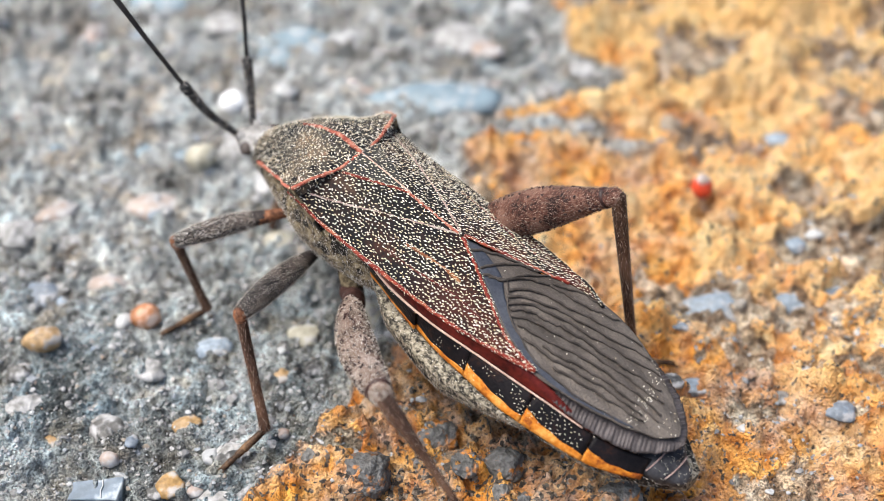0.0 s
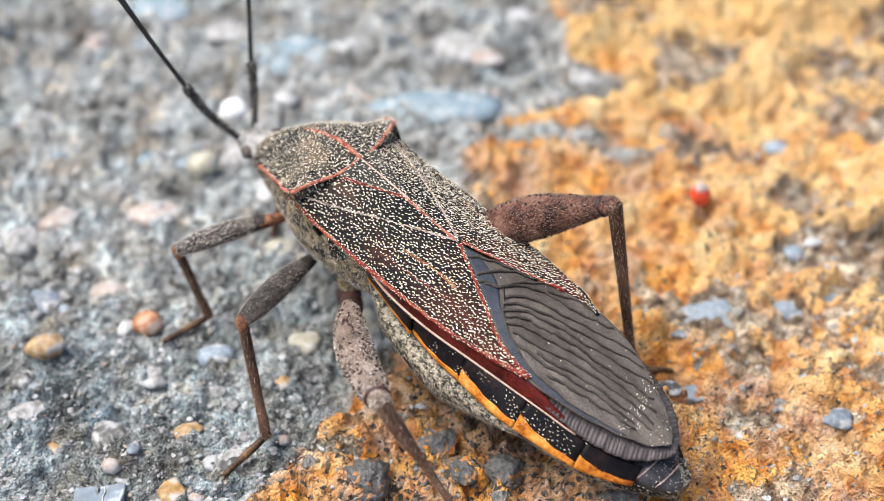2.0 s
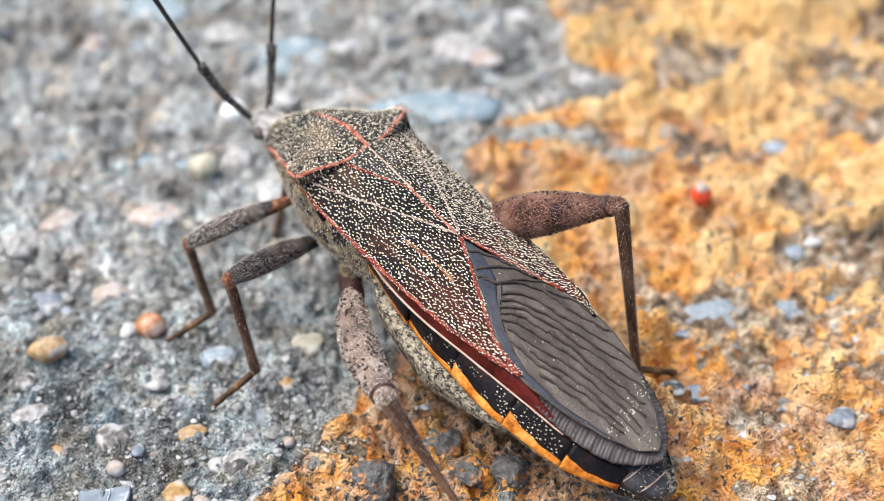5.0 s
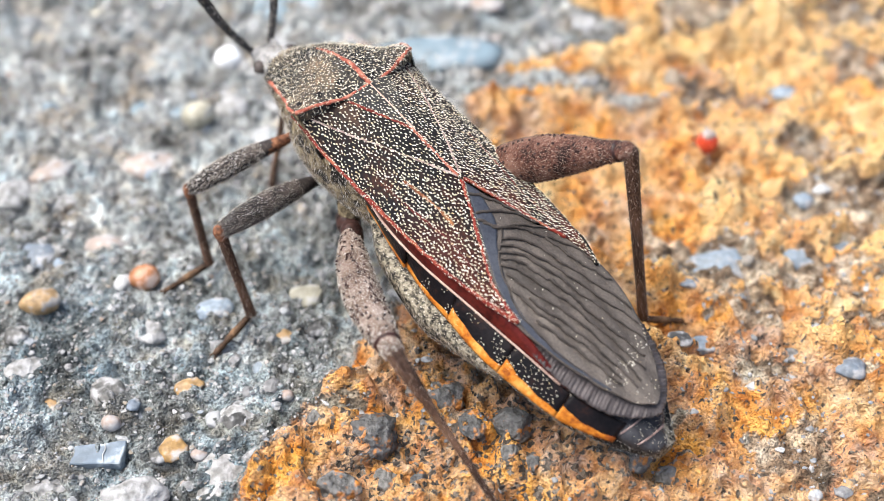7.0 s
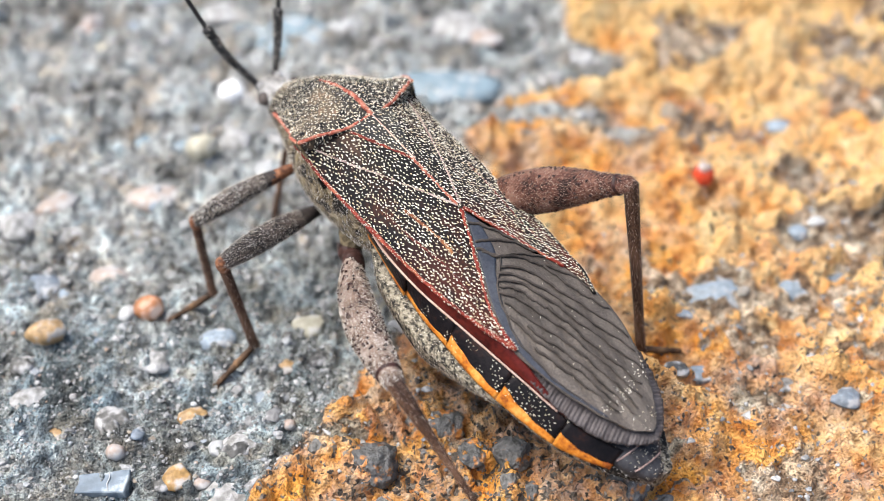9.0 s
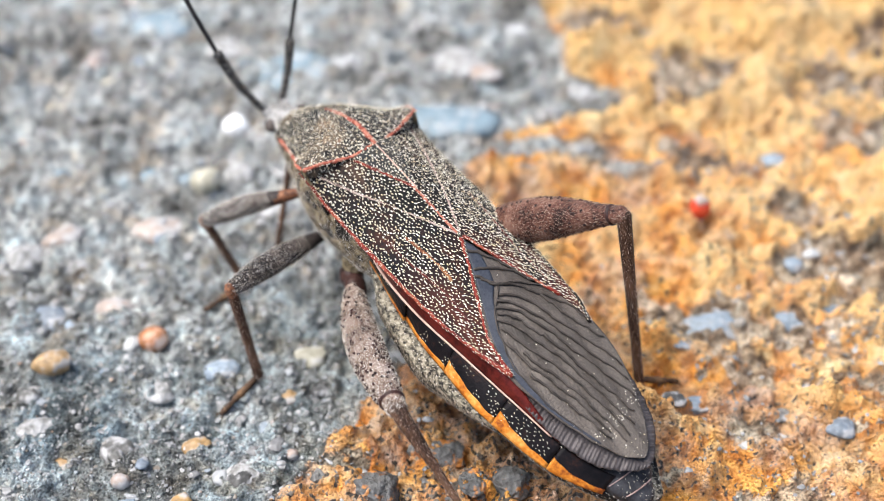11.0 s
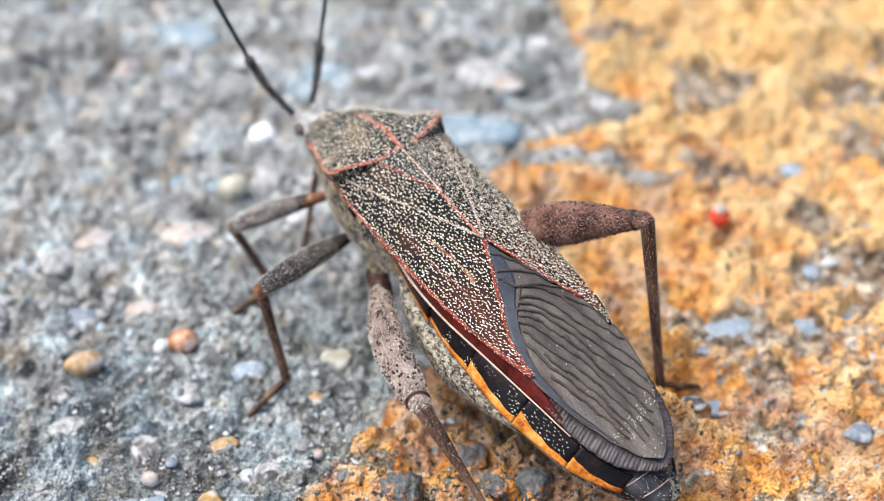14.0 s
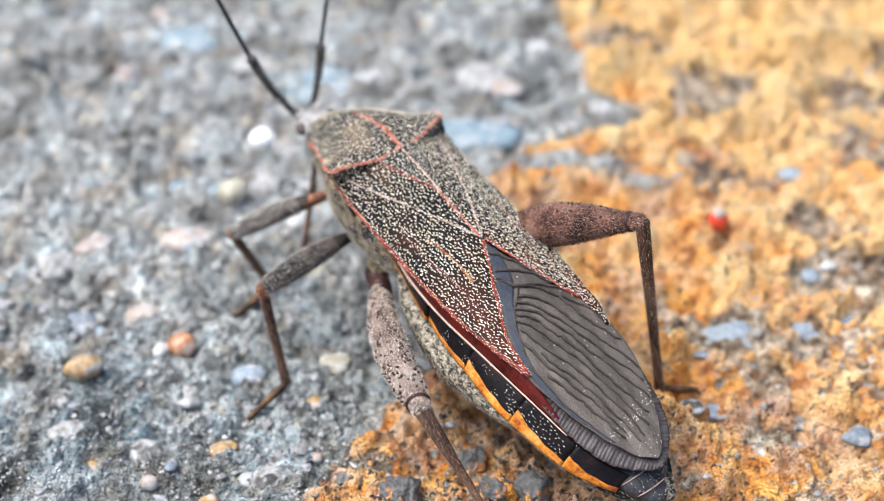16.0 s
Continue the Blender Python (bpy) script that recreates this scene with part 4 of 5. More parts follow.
for a, b in zip(CUTS, CUTS[1:]):
    for side in (1, -1):
        p = plate(a, b) if side == 1 else narrow(mirror(plate(a, b)))
        q = margin(a, b) if side == 1 else narrow(mirror(margin(a, b)))
        pl = part("side_plate", p, mat_black, bug, "black plate with white scales")
        part("side_plate_margin", q, mat_orange, pl, "orange margin")
        d = scales(p, 160, 0.09, 0.017, gap=0.12, keep=lambda P, n, s=side: (n[:, 2] > 0.2) & (np.abs(P[:, 1]) - by_x(inner, P[:, 0])[:, 1] > -0.02 + 0.1 * np.sin(P[:, 0] * 2.3)) & (vnoise(P[:, 0], np.abs(P[:, 1]) * 2, 0.45, 9) > 0.46), seed=int(abs(a) * 7) + side)
        if a < -8:
            continue
        part("side_plate_pubescence", d, mat_scale, pl, "sparse white scales", smooth=False, kind="stuff")

tail_d = rings(smooth_rows([(-9.6, 0.3, 3.15, 1.25, 0.3, 0.8), (-10.5, 0.35, 3.0, 1.2, 0.4, 0.8), (-11.2, 0.4, 2.8, 0.92, 0.4, 0.8), (-11.5, 0.44, 2.68, 0.62, 0.32, 0.55), (-11.85, 0.42, 2.56, 0.46, 0.2, 0.4), (-12.0, 0.42, 2.52, 0.2, 0.08, 0.15)], 14), 24, 2.2)
part("abdomen_tip", tail_d, mat_tip, bug, "grey blunt tip of the abdomen")
for k, x in enumerate((-10.62, -11.3)):
    a = np.linspace(0.35, 2.2, 16)
    w, h, z = (np.interp(-x, [9.6, 10.5, 11.2, 11.5], v) for v in ([1.25, 1.2, 0.92, 0.62], [0.3, 0.4, 0.4, 0.32], [3.15, 3.0, 2.8, 2.68]))
    part("tip_suture", tube(np.stack([x - 0.25 * np.sin(a), 0.38 + w * np.cos(a) ** 1 * 0.98, z + h * np.sin(a)], 1), 0.028, 6), mat_mauve, bug, "thin pale seam")
part("abdomen_tip_pubescence", scales(tail_d, 26, 0.06, 0.011, keep=lambda P, n: n[:, 2] > 0.1, seed=4), mat_scale, bug, "pale scales", smooth=False, kind="stuff")

# --- wings: under layer first
COSTA = [(6.35, 2.86), (4.84, 2.9), (3.6, 2.92), (1.94, 2.9), (0.6, 2.88), (-1.13, 2.84), (-2.23, 2.78), (-3.5, 2.66), (-4.8, 2.45), (-5.78, 2.16)]
costa = back(spline([(x, y, 0) for x, y in COSTA], 50)[:, :2])


def under_edge():
    a = by_x(costa, np.linspace(3.2, -5.7, 40)) + [0, -0.04, -0.05]
    b = by_x(inner, np.linspace(3.0, -8.6, 40)) + [0, -0.02, 0.03]
    return shell(loft(a, b, 8, 0.05), 0.08)


both(under_edge, "wing_underlay", mat_maroon, "glossy maroon strip below the wing edge")
both(lambda: tube(by_x(inner, np.linspace(2.6, -8.2, 50)) + [0, 0.03, 0.06], np.linspace(0.055, 0.03, 50), 8), "pale_edge_line", mat_pale, "thin pale line along the wing edge")


def under_membrane():
    o = spline([(-4.9, 2.25, 5.35), (-6.8, 2.32, 4.85), (-8.6, 2.12, 4.3), (-10.05, 1.6, 3.9), (-11.0, 0.7, 3.75), (-11.35, 0.0, 3.7)], 210)
    c = np.stack([np.linspace(-4.5, -11.3, 210), np.full(210, -0.15), np.linspace(5.6, 3.72, 210)], 1)
    c[:, 2] = np.minimum(c[:, 2], z_mid(c[:, 0]) - 0.5)
    g = loft(c, o, 14, 0.15)
    t = np.linspace(0, 1, 14)[None, :]
    k = np.arange(210) / 3.0
    g[..., 2] += (0.03 * np.sin(k * 1.7) + 0.025 * np.sin(k * 0.93 + 1) + 0.035 * np.sin(k * 4.1 + np.sin(k * 0.4)))[:, None] * t ** 3
    return shell(g, 0.05)


both(under_membrane, "hind_wing", mat_hindwing, "smoky folded hind wing below")

# --- membrane of the upper wing, with veins
left_rim = spline([(-0.5, 0.1, 0), (-1.61, 0.66, 0), (-2.82, 1.26, 0), (-4.26, 1.95, 0), (-5.7, 2.2, 0), (-7.1, 2.05, 0), (-8.4, 1.68, 0), (-9.66, 1.18, 0), (-10.6, 0.6, 0), (-11.05, 0.0, 0)], 60)[:, :2]
right_rim = spline([(-0.5, 0.05, 0), (-1.5, -0.42, 0), (-3.3, -1.3, 0), (-4.3, -2.2, 0), (-6.0, -2.3, 0), (-7.8, -2.05, 0), (-9.2, -1.5, 0), (-10.2, -0.95, 0), (-10.85, -0.4, 0), (-11.05, 0.0, 0)], 60)[:, :2]


def membrane():
    g = loft(np.c_[left_rim, np.zeros(60)], np.c_[right_rim, np.zeros(60)], 34)
    P = back(g[..., :2], 0.0)
    P[..., 2] += 0.035 * np.sin(P[..., 1] * 9 + P[..., 0] * 1.3 + 0.6 * np.sin(P[..., 0] * 2.1)) * np.clip((-P[..., 0] - 3) / 2, 0, 1) - 0.03
    return shell(P, 0.06)


memb_d = membrane()
memb = part("membrane", memb_d, mat_membrane, bug, "smoky brown wing membrane with raised dark veins")


def band():
    a = spline([(-0.6, 0.0, 0), (-1.7, 0.55, 0), (-2.9, 1.1, 0), (-4.3, 1.75, 0), (-5.7, 2.08, 0), (-7.1, 2.0, 0), (-8.4, 1.64, 0), (-9.7, 1.12, 0)], 44)
    b = spline([(-1.1, -0.22, 0), (-2.45, 0.12, 0), (-3.2, 0.75, 0), (-4.6, 1.5, 0), (-5.9, 1.82, 0), (-7.1, 1.8, 0), (-8.4, 1.5, 0), (-9.7, 1.06, 0)], 44)
    return shell(back(loft(a, b, 8)[..., :2], 0.005), 0.03)


part("membrane_base", band(), mat_band, memb, "dark band along the membrane's base, with blue sky sheen in its colour")


def vein(pts, r=0.065):
    c = back(spline([(x, y, 0) for x, y in pts], 34)[:, :2], 0.0)
    c[:, 1] += 0.03 * np.sin(np.arange(34) * 0.7 + pts[0][0] * 5) + 0.02 * np.sin(np.arange(34) * 1.7 + pts[1][1] * 9)
    c[:, 2] += 0.015
    return part("vein", tube(c, np.linspace(r, r * 0.55, 34), 6), mat_vein, memb)


VEINS = (
    [(-1.0, 0.2), (-1.6, -0.38), (-2.36, -0.88), (-3.2, -1.25)],
    [(-1.74, 0.5), (-2.0, 0.0), (-2.3, -0.5), (-2.5, -0.83), (-3.02, -1.22), (-3.7, -1.7)],
    [(-1.98, 0.6), (-2.71, 0.18), (-2.95, -0.46), (-3.3, -1.1), (-3.7, -1.65)],
    [(-2.71, 0.18), (-3.09, -0.48), (-3.88, -1.18), (-4.63, -1.8), (-5.7, -2.2)],
    [(-3.88, -1.18), (-5.0, -1.44), (-5.8, -1.75), (-6.6, -2.1)],
    [(-3.1, 0.35), (-3.75, -0.44), (-4.84, -0.87), (-5.94, -1.3), (-7.04, -1.7), (-7.9, -1.95)],
    [(-3.2, 0.6), (-3.88, -0.02), (-4.92, -0.51), (-5.7, -0.82), (-6.53, -1.04), (-7.47, -1.39), (-8.46, -1.7)],
    [(-3.4, 0.78), (-4.0, 0.22), (-4.9, -0.2), (-5.9, -0.5), (-6.64, -0.72), (-7.89, -1.1), (-9.1, -1.42)],
    [(-3.62, 0.9), (-4.16, 0.44), (-5.05, 0.17), (-5.44, -0.1)],
    [(-5.3, 0.0), (-6.0, -0.2), (-7.2, -0.42), (-8.54, -0.72), (-9.5, -0.95)],
    [(-3.78, 1.08), (-4.37, 0.7), (-5.21, 0.45), (-6.15, 0.1), (-7.13, -0.1), (-8.4, -0.36), (-9.9, -0.55)],
    [(-4.2, 1.2), (-4.9, 0.98), (-5.8, 0.72), (-6.56, 0.39), (-7.79, 0.12), (-9.02, -0.1), (-10.1, -0.15)],
    [(-5.4, 1.16), (-5.9, 1.05), (-6.8, 0.74), (-7.8, 0.46), (-9.1, 0.28), (-10.2, 0.15)],
    [(-4.7, 1.42), (-5.6, 1.34), (-6.5, 1.12), (-7.5, 0.82), (-8.5, 0.62), (-9.6, 0.48)],
    [(-6.2, 1.5), (-7.1, 1.3), (-8.1, 1.02), (-9.0, 0.8), (-9.8, 0.66)],
)
for pts in VEINS:
    vein(pts, 0.068)
vein([(-2.2, 0.5), (-2.76, 0.14), (-3.05, 0.45), (-3.75, 1.12), (-4.92, 1.66), (-5.9, 1.84), (-7.3, 1.8), (-9.0, 1.38)], 0.045)
dust_keep = lambda P, n: (n[:, 2] > 0.3) & ((np.abs(P[:, 0] + 9.35 + 0.25 * P[:, 1]) < 0.5 * np.random.default_rng(2).random(len(P))) | (np.random.default_rng(6).random(len(P)) < 0.02) | ((P[:, 0] < -10.2) & (np.random.default_rng(7).random(len(P)) < 0.12)))
part("membrane_dust", scales(memb_d, 60, 0.06, 0.02, keep=dust_keep, seed=12, spread=2.0), mat_scale, memb, "scattered white dust specks", smooth=False, kind="stuff")

# --- corium, clavus, scutellum
SUTURE = [(5.76, 2.42), (3.92, 1.85), (2.16, 1.12), (0.96, 0.52), (-0.25, 0.06)]


def corium():
    s = spline([(x, y, 0) for x, y in SUTURE], 30)
    a = spline([(-0.45, 0.06, 0), (-1.61, 0.61, 0), (-2.82, 1.2, 0), (-4.26, 1.9, 0), (-5.78, 2.16, 0)], 30)
    ins = np.vstack([s, a[1:]])[:, :2]
    u = np.linspace(0, 1, len(ins))
    o = spline([(x, y, 0) for x, y in COSTA], len(ins))[:, :2]
    g = loft(np.c_[o, 0 * u], np.c_[ins, 0 * u], 16)
    P = back(g[..., :2], 0.03)
    return shell(P, 0.1)


def clavus():
    i = spline([(5.05, 1.08, 0), (3.7, 0.58, 0), (2.4, 0.06, 0), (1.2, 0.03, 0), (-0.2, 0.03, 0)], 34)
    o = spline([(5.95, 2.45, 0), (3.92, 1.87, 0), (2.16, 1.14, 0), (0.96, 0.54, 0), (-0.25, 0.05, 0)], 34)
    return shell(back(loft(i, o, 10)[..., :2], 0.045), 0.1)


cor_d, cla_d = corium(), clavus()
LINES = {
    "costal_ridge": (COSTA, 0.082, mat_crimson, 0.03),
    "claval_line": ([(5.6, 2.44), (4.05, 1.9), (2.55, 1.3), (1.25, 0.75), (-0.2, 0.08)], 0.036, mat_mauve, 0.06),
    "scutellar_ridge": ([(5.0, 1.1), (3.7, 0.6), (2.45, 0.08)], 0.055, mat_crimson, 0.06),
    "inner_ridge": ([(2.45, 0.06), (1.2, 0.05), (-0.2, 0.05)], 0.06, mat_red, 0.06),
    "apical_ridge": ([(-0.45, 0.07), (-1.61, 0.62), (-2.82, 1.22), (-4.26, 1.9), (-5.75, 2.15)], 0.065, mat_crimson, 0.035),
    "corium_vein": ([(1.1, 1.64), (0.45, 1.54), (-0.3, 1.46), (-0.95, 1.42), (-1.5, 1.44)], 0.07, mat_rust, 0.01),
    "outer_corium_vein": ([(1.6, 2.2), (0.5, 2.16), (-0.8, 2.03), (-1.9, 1.94), (-3.4, 2.0)], 0.045, mat_maroon, 0.03),
}
up = lambda P, n: n[:, 2] > 0.15


def on_corium(P, n):
    """Scales leave a black band behind the front edge bare, and thin out along the seam and the veins."""
    y = np.abs(P[:, 1])
    band = np.exp(-((y - np.interp(P[:, 0], [-5, -2, 0.5, 1.5, 5.5], [2.05, 2.2, 2.36, 2.38, 2.66])) / 0.17) ** 2)
    seam = np.exp(-((y - np.interp(P[:, 0], [-0.25, 0.96, 2.16, 3.92, 5.76], [0.06, 0.52, 1.12, 1.85, 2.42])) / 0.12) ** 2)
    thin = vnoise(P[:, 0] * 0.6, y * 1.6, 0.7, 19)
    return (n[:, 2] > 0.15) & (np.random.default_rng(31).random(len(P)) > 0.93 * np.maximum(band * np.clip((P[:, 0] + 3) / 2, 0.25, 1), seam)) & (thin > 0.08)


def on_clavus(P, n):
    y = np.abs(P[:, 1])
    fold = np.exp(-((y - np.interp(P[:, 0], [0.3, 2.0, 3.5, 5.0], [0.2, 0.62, 1.2, 1.75])) / 0.13) ** 2)
    return (n[:, 2] > 0.15) & (np.random.default_rng(37).random(len(P)) > 0.85 * fold)


for side in (1, -1):
    flip = (lambda d: d) if side == 1 else mirror
    wing = part("corium", flip(cor_d), mat_corium, bug, "black and rust forewing with dense white scales")
    cl = part("clavus", flip(cla_d), mat_clavus, bug, "brown inner wing piece with white scales")
    # right wing's scales set closer, putting that side's hazy brightness into them
    part("corium_pubescence", scales(flip(cor_d), 500, 0.145, 0.027, keep=on_corium, spread=0.35, gap=0.108 if side == 1 else 0.1, lift=0.4, seed=20 + side), mat_scale, wing, "dense cream scales", smooth=False, kind="stuff")
    part("clavus_pubescence", scales(flip(cla_d), 500, 0.145, 0.027, keep=on_clavus, spread=0.35, gap=0.108 if side == 1 else 0.1, lift=0.4, seed=30 + side), mat_scale, cl, "dense cream scales", smooth=False, kind="stuff")
    extra = []
    for name, (pts, r, m, lift) in LINES.items():
        if side == -1 and name in ("scutellar_ridge", "inner_ridge", "corium_vein"):
            continue
        if side == -1 and name == "costal_ridge":
            m = mat_clavus
        if side == -1 and name == "apical_ridge":
            pts = pts[:-1]
        c = back(spline([(x, y, 0) for x, y in pts], 40)[:, :2], lift - (0.05 if side == -1 and name == "costal_ridge" else 0.0))
        rd = flip(ridge(c, r, len(name)))
        rp = part(name, rd, m, cl if name in ("scutellar_ridge", "inner_ridge") else wing)
        extra.append(rd)

    part("ridge_pubescence", scales(join(*extra), 260, 0.12, 0.016, keep=up, lift=0.4, gap=0.09, seed=35 + side), mat_scale, wing, "cream scales", smooth=False, kind="stuff")
bead = tube([(1.95, 2.93, 6.72), (1.85, 2.93, 6.72)], [0.07, 0.06], 8)
part("edge_bead", bead, STONES["white"], bug, "tiny white bead on the wing edge")

i = spline([(5.15, 1.15, 0), (3.7, 0.57, 0), (2.35, 0.02, 0)], 20)
j = i * [1, -1, 1]
sc = back(loft(i, j, 14)[..., :2], 0.05)
sc[..., 2] += 0.02 * (1 - (sc[..., 1] / 1.2) ** 2) * np.clip((sc[..., 0] - 2.3) / 2, 0, 1)
scut_d = shell(sc, 0.12)
scut = part("scutellum", scut_d, mat_scutellum, bug, "dark triangular scutellum with a pale midline")
part("scutellum_pubescence", scales(scut_d, 420, 0.14, 0.024, keep=up, gap=0.108, lift=0.4, seed=41), mat_scale, scut, "cream scales", smooth=False, kind="stuff")
mid = back(np.c_[np.linspace(5.1, 2.4, 20), np.zeros(20)], 0.0)
mid[:, 2] += 0.06 + 0.02 * np.clip((mid[:, 0] - 2.3) / 2, 0, 1)
part("scutellum_midline", tube(mid, np.linspace(0.025, 0.04, 20), 6), mat_pale, scut)

# --- pronotum
MIDLINE = spline([(11.05, 0, 6.25), (10.3, 0, 6.95), (9.3, 0, 7.75), (8.2, 0, 8.38), (7.0, 0, 8.78), (6.0, 0, 8.9), (5.06, 0, 8.64)], 40)
FLANK = spline([(10.85, 1.05, 5.62), (10.2, 1.18, 5.85), (9.3, 1.5, 6.25), (8.2, 1.98, 6.8), (7.2, 2.5, 7.4), (6.5, 2.98, 7.95), (5.95, 3.0, 8.05)], 40)


def pron_point(u, v):
    m = np.array([np.interp(u, np.linspace(0, 1, 40), MIDLINE[:, k]) for k in range(3)])
    e = np.array([np.interp(u, np.linspace(0, 1, 40), FLANK[:, k]) for k in range(3)])
    a = np.abs(v)
    bow = np.clip((u - 0.75) * 4, 0, 1)
    x = m[0] + (e[0] - m[0]) * (a ** 2 * (1 - bow) + a ** 1.7 * bow)
    z = m[2] + (e[2] - m[2]) * (a + 1e-6) ** (2.1 - 1.35 * np.clip((u - 0.6) / 0.4, 0, 1))
    lobe = np.clip((u - 0.45) / 0.2, 0, 1)
    z = z + 0.24 * lobe * np.exp(-((a - 0.8) / 0.28) ** 2)
    z = z + 0.13 * np.exp(-((a - 0.42) / 0.22) ** 2) * np.exp(-((u - 0.78) / 0.16) ** 2) + 0.1 * np.exp(-((a - 0.45) / 0.25) ** 2) * np.exp(-((u - 0.48) / 0.1) ** 2)
    z = z - 0.12 * np.exp(-((a - 0.55) / 0.2) ** 2) * np.exp(-((u - 0.35) / 0.15) ** 2)
    return np.stack([x, np.sign(v) * a * e[1], z], -1)


U, V = np.meshgrid(np.linspace(0, 1, 44), np.linspace(-1, 1, 41), indexing="ij")
pg = pron_point(U, V)
pron_d = shell(pg, 0.16)
pron = part("pronotum", pron_d, mat_pronotum, bug, "tan and black mottled pronotum with raised shoulders")
part("pronotum_pubescence", scales(pron_d, 620, 0.16, 0.023, lift=0.5, spread=0.6, gap=0.095, keep=lambda P, n: n[:, 2] > 0.05, seed=51), mat_scale, pron, "dense cream scales", smooth=False, kind="stuff")
part("pronotum_ridge", ridge(pron_point(np.linspace(0.5, 1, 30), np.zeros(30)) + [0, 0, 0.02], np.linspace(0.06, 0.1, 30), 3), mat_red, pron, "salmon red midline ridge")
part("pronotum_rear_ridge", ridge(pron_point(np.full(60, 1.0), np.linspace(-1, 1, 60)) + [0, 0, 0.04], 0.075, 4), mat_red, pron, "red hind ridge")
rear = pron_point(np.full(40, 1.0), np.linspace(-0.97, 0.97, 40))
face_d = shell(loft(rear + [0.05, 0, 0.0], rear + [0.1, 0, -0.75], 5), 0.06)
face = part("pronotum_hind_face", face_d, mat_pronotum, pron, "dark mottled hind face")
part("hind_face_pubescence", scales(face_d, 400, 0.14, 0.022, along=(0, 0, -1), spread=0.5, gap=0.1, lift=0.5, seed=57), mat_scale, face, "cream scales", smooth=False, kind="stuff")
for s in (1, -1):
    part("pronotum_side_ridge", ridge(pron_point(np.linspace(0.1, 0.97, 40), np.full(40, float(s))), 0.08, 5), mat_red, pron, "salmon red side ridge")
pron_lines = join(ridge(pron_point(np.full(60, 1.0), np.linspace(-1, 1, 60)) + [0, 0, 0.05], 0.095, 4), ridge(pron_point(np.linspace(0.5, 1, 30), np.zeros(30)) + [0, 0, 0.025], np.linspace(0.06, 0.1, 30), 3))
part("pronotum_ridge_pubescence", scales(pron_lines, 120, 0.1, 0.014, keep=up, gap=0.13, seed=53, spread=0.6), mat_scale, pron, "cream scales", smooth=False, kind="stuff")
both(lambda: shell(loft(np.array(pron_point(np.linspace(0.05, 1, 30), np.full(30, 1.0))) - [0, 0.06, 0.05], np.array([(x, w, z) for x, w, z in zip(np.linspace(10.6, 4.4, 30), np.linspace(0.95, 2.55, 30), np.linspace(5.3, 5.6, 30))]), 8, 0.1), 0.08),
     "pronotum_side", mat_pleuron, "tan side flap with black pits")

# --- head, eyes, antennae
head_d = rings(smooth_rows([(10.5, 0, 5.75, 0.75, 0.45, 0.6), (11.1, 0, 5.7, 0.85, 0.5, 0.65), (11.7, 0, 5.6, 0.82, 0.5, 0.6), (12.3, 0, 5.45, 0.6, 0.42, 0.5), (12.75, 0, 5.25, 0.34, 0.3, 0.35), (12.95, 0, 5.1, 0.12, 0.1, 0.15)], 20), 24, 2.2)
head = part("head", head_d, mat_head, bug, "small pale grey downy head")
part("head_down", scales(head_d, 60, 0.12, 0.018, keep=lambda P, n: n[:, 2] > -0.3, seed=61), mat_down, head, "pale grey down", smooth=False, kind="stuff")
for s in (1, -1):
    part("eye", tube([(11.22, s * 0.8, 5.72), (11.4, s * 0.84, 5.72), (11.58, s * 0.78, 5.72)], [0.24, 0.31, 0.25], 16), mat_eye, head, "rounded grey brown eye")
    part("antenna_socket", tube([(11.9, s * 0.45, 5.75), (12.25, s * 0.56, 5.85)], [0.24, 0.2], 10), mat_head, head)
FEELERS = {}
FEELER = {1: ((12.25, 0.55, 5.85), (13.5, 2.05, 8.85), (15.3, 3.25, 12.95)), -1: ((12.45, -0.52, 5.72), (13.62, -1.55, 8.12), (14.75, -2.6, 11.4))}
for s, (p0, p1, p2) in FEELER.items():
    p0, p1, p2 = (np.array(p) for p in (p0, p1, p2))
    bow = spline([p0, p0 * 0.5 + p1 * 0.5 + [0.1, 0.12 * s, -0.08], p1], 24)
    base, p1, p2, bow = p0, p1 - p0, p2 - p0, bow - p0
    sc_d = tube(bow, 0.145 + 0.09 * np.linspace(0, 1, 24) ** 1.2, 10)
    an = FEELERS[s] = part("antenna", sc_d, mat_antenna_base, bug, "stout grey first antenna segment")
    part("antenna_down", scales(sc_d, 60, 0.1, 0.02, seed=70 + s, along=p1), mat_down, an, "short grey down", smooth=False, kind="stuff")
    way = (p2 - p1) / np.linalg.norm(p2 - p1)
    q = p1 + way * 4.9
    second = tube(spline([p1, p1 + way * 2.4 + [0, 0.05 * s, 0.06], q], 24), 0.1 + 0.035 * np.linspace(0, 1, 24) ** 4, 8)
    part("antenna_segment", second, mat_antenna, an, "thin black second segment")
    w3 = way * 0.8 + np.array([0.45, 0.3 * s, -0.1])
    part("antenna_segment", tube(spline([q, q + w3 * 1.6, q + w3 * 3.4], 14), 0.08, 8), mat_antenna, an)
    w4 = w3 + np.array([0.3, 0.1 * s, -0.45])
    part("antenna_segment", tube(spline([q + w3 * 3.4, q + w3 * 3.4 + w4 * 1.5, q + w3 * 3.4 + w4 * 3.0], 14), [0.08] * 4 + [0.12] * 8 + [0.06] * 2, 8), mat_antenna, an)


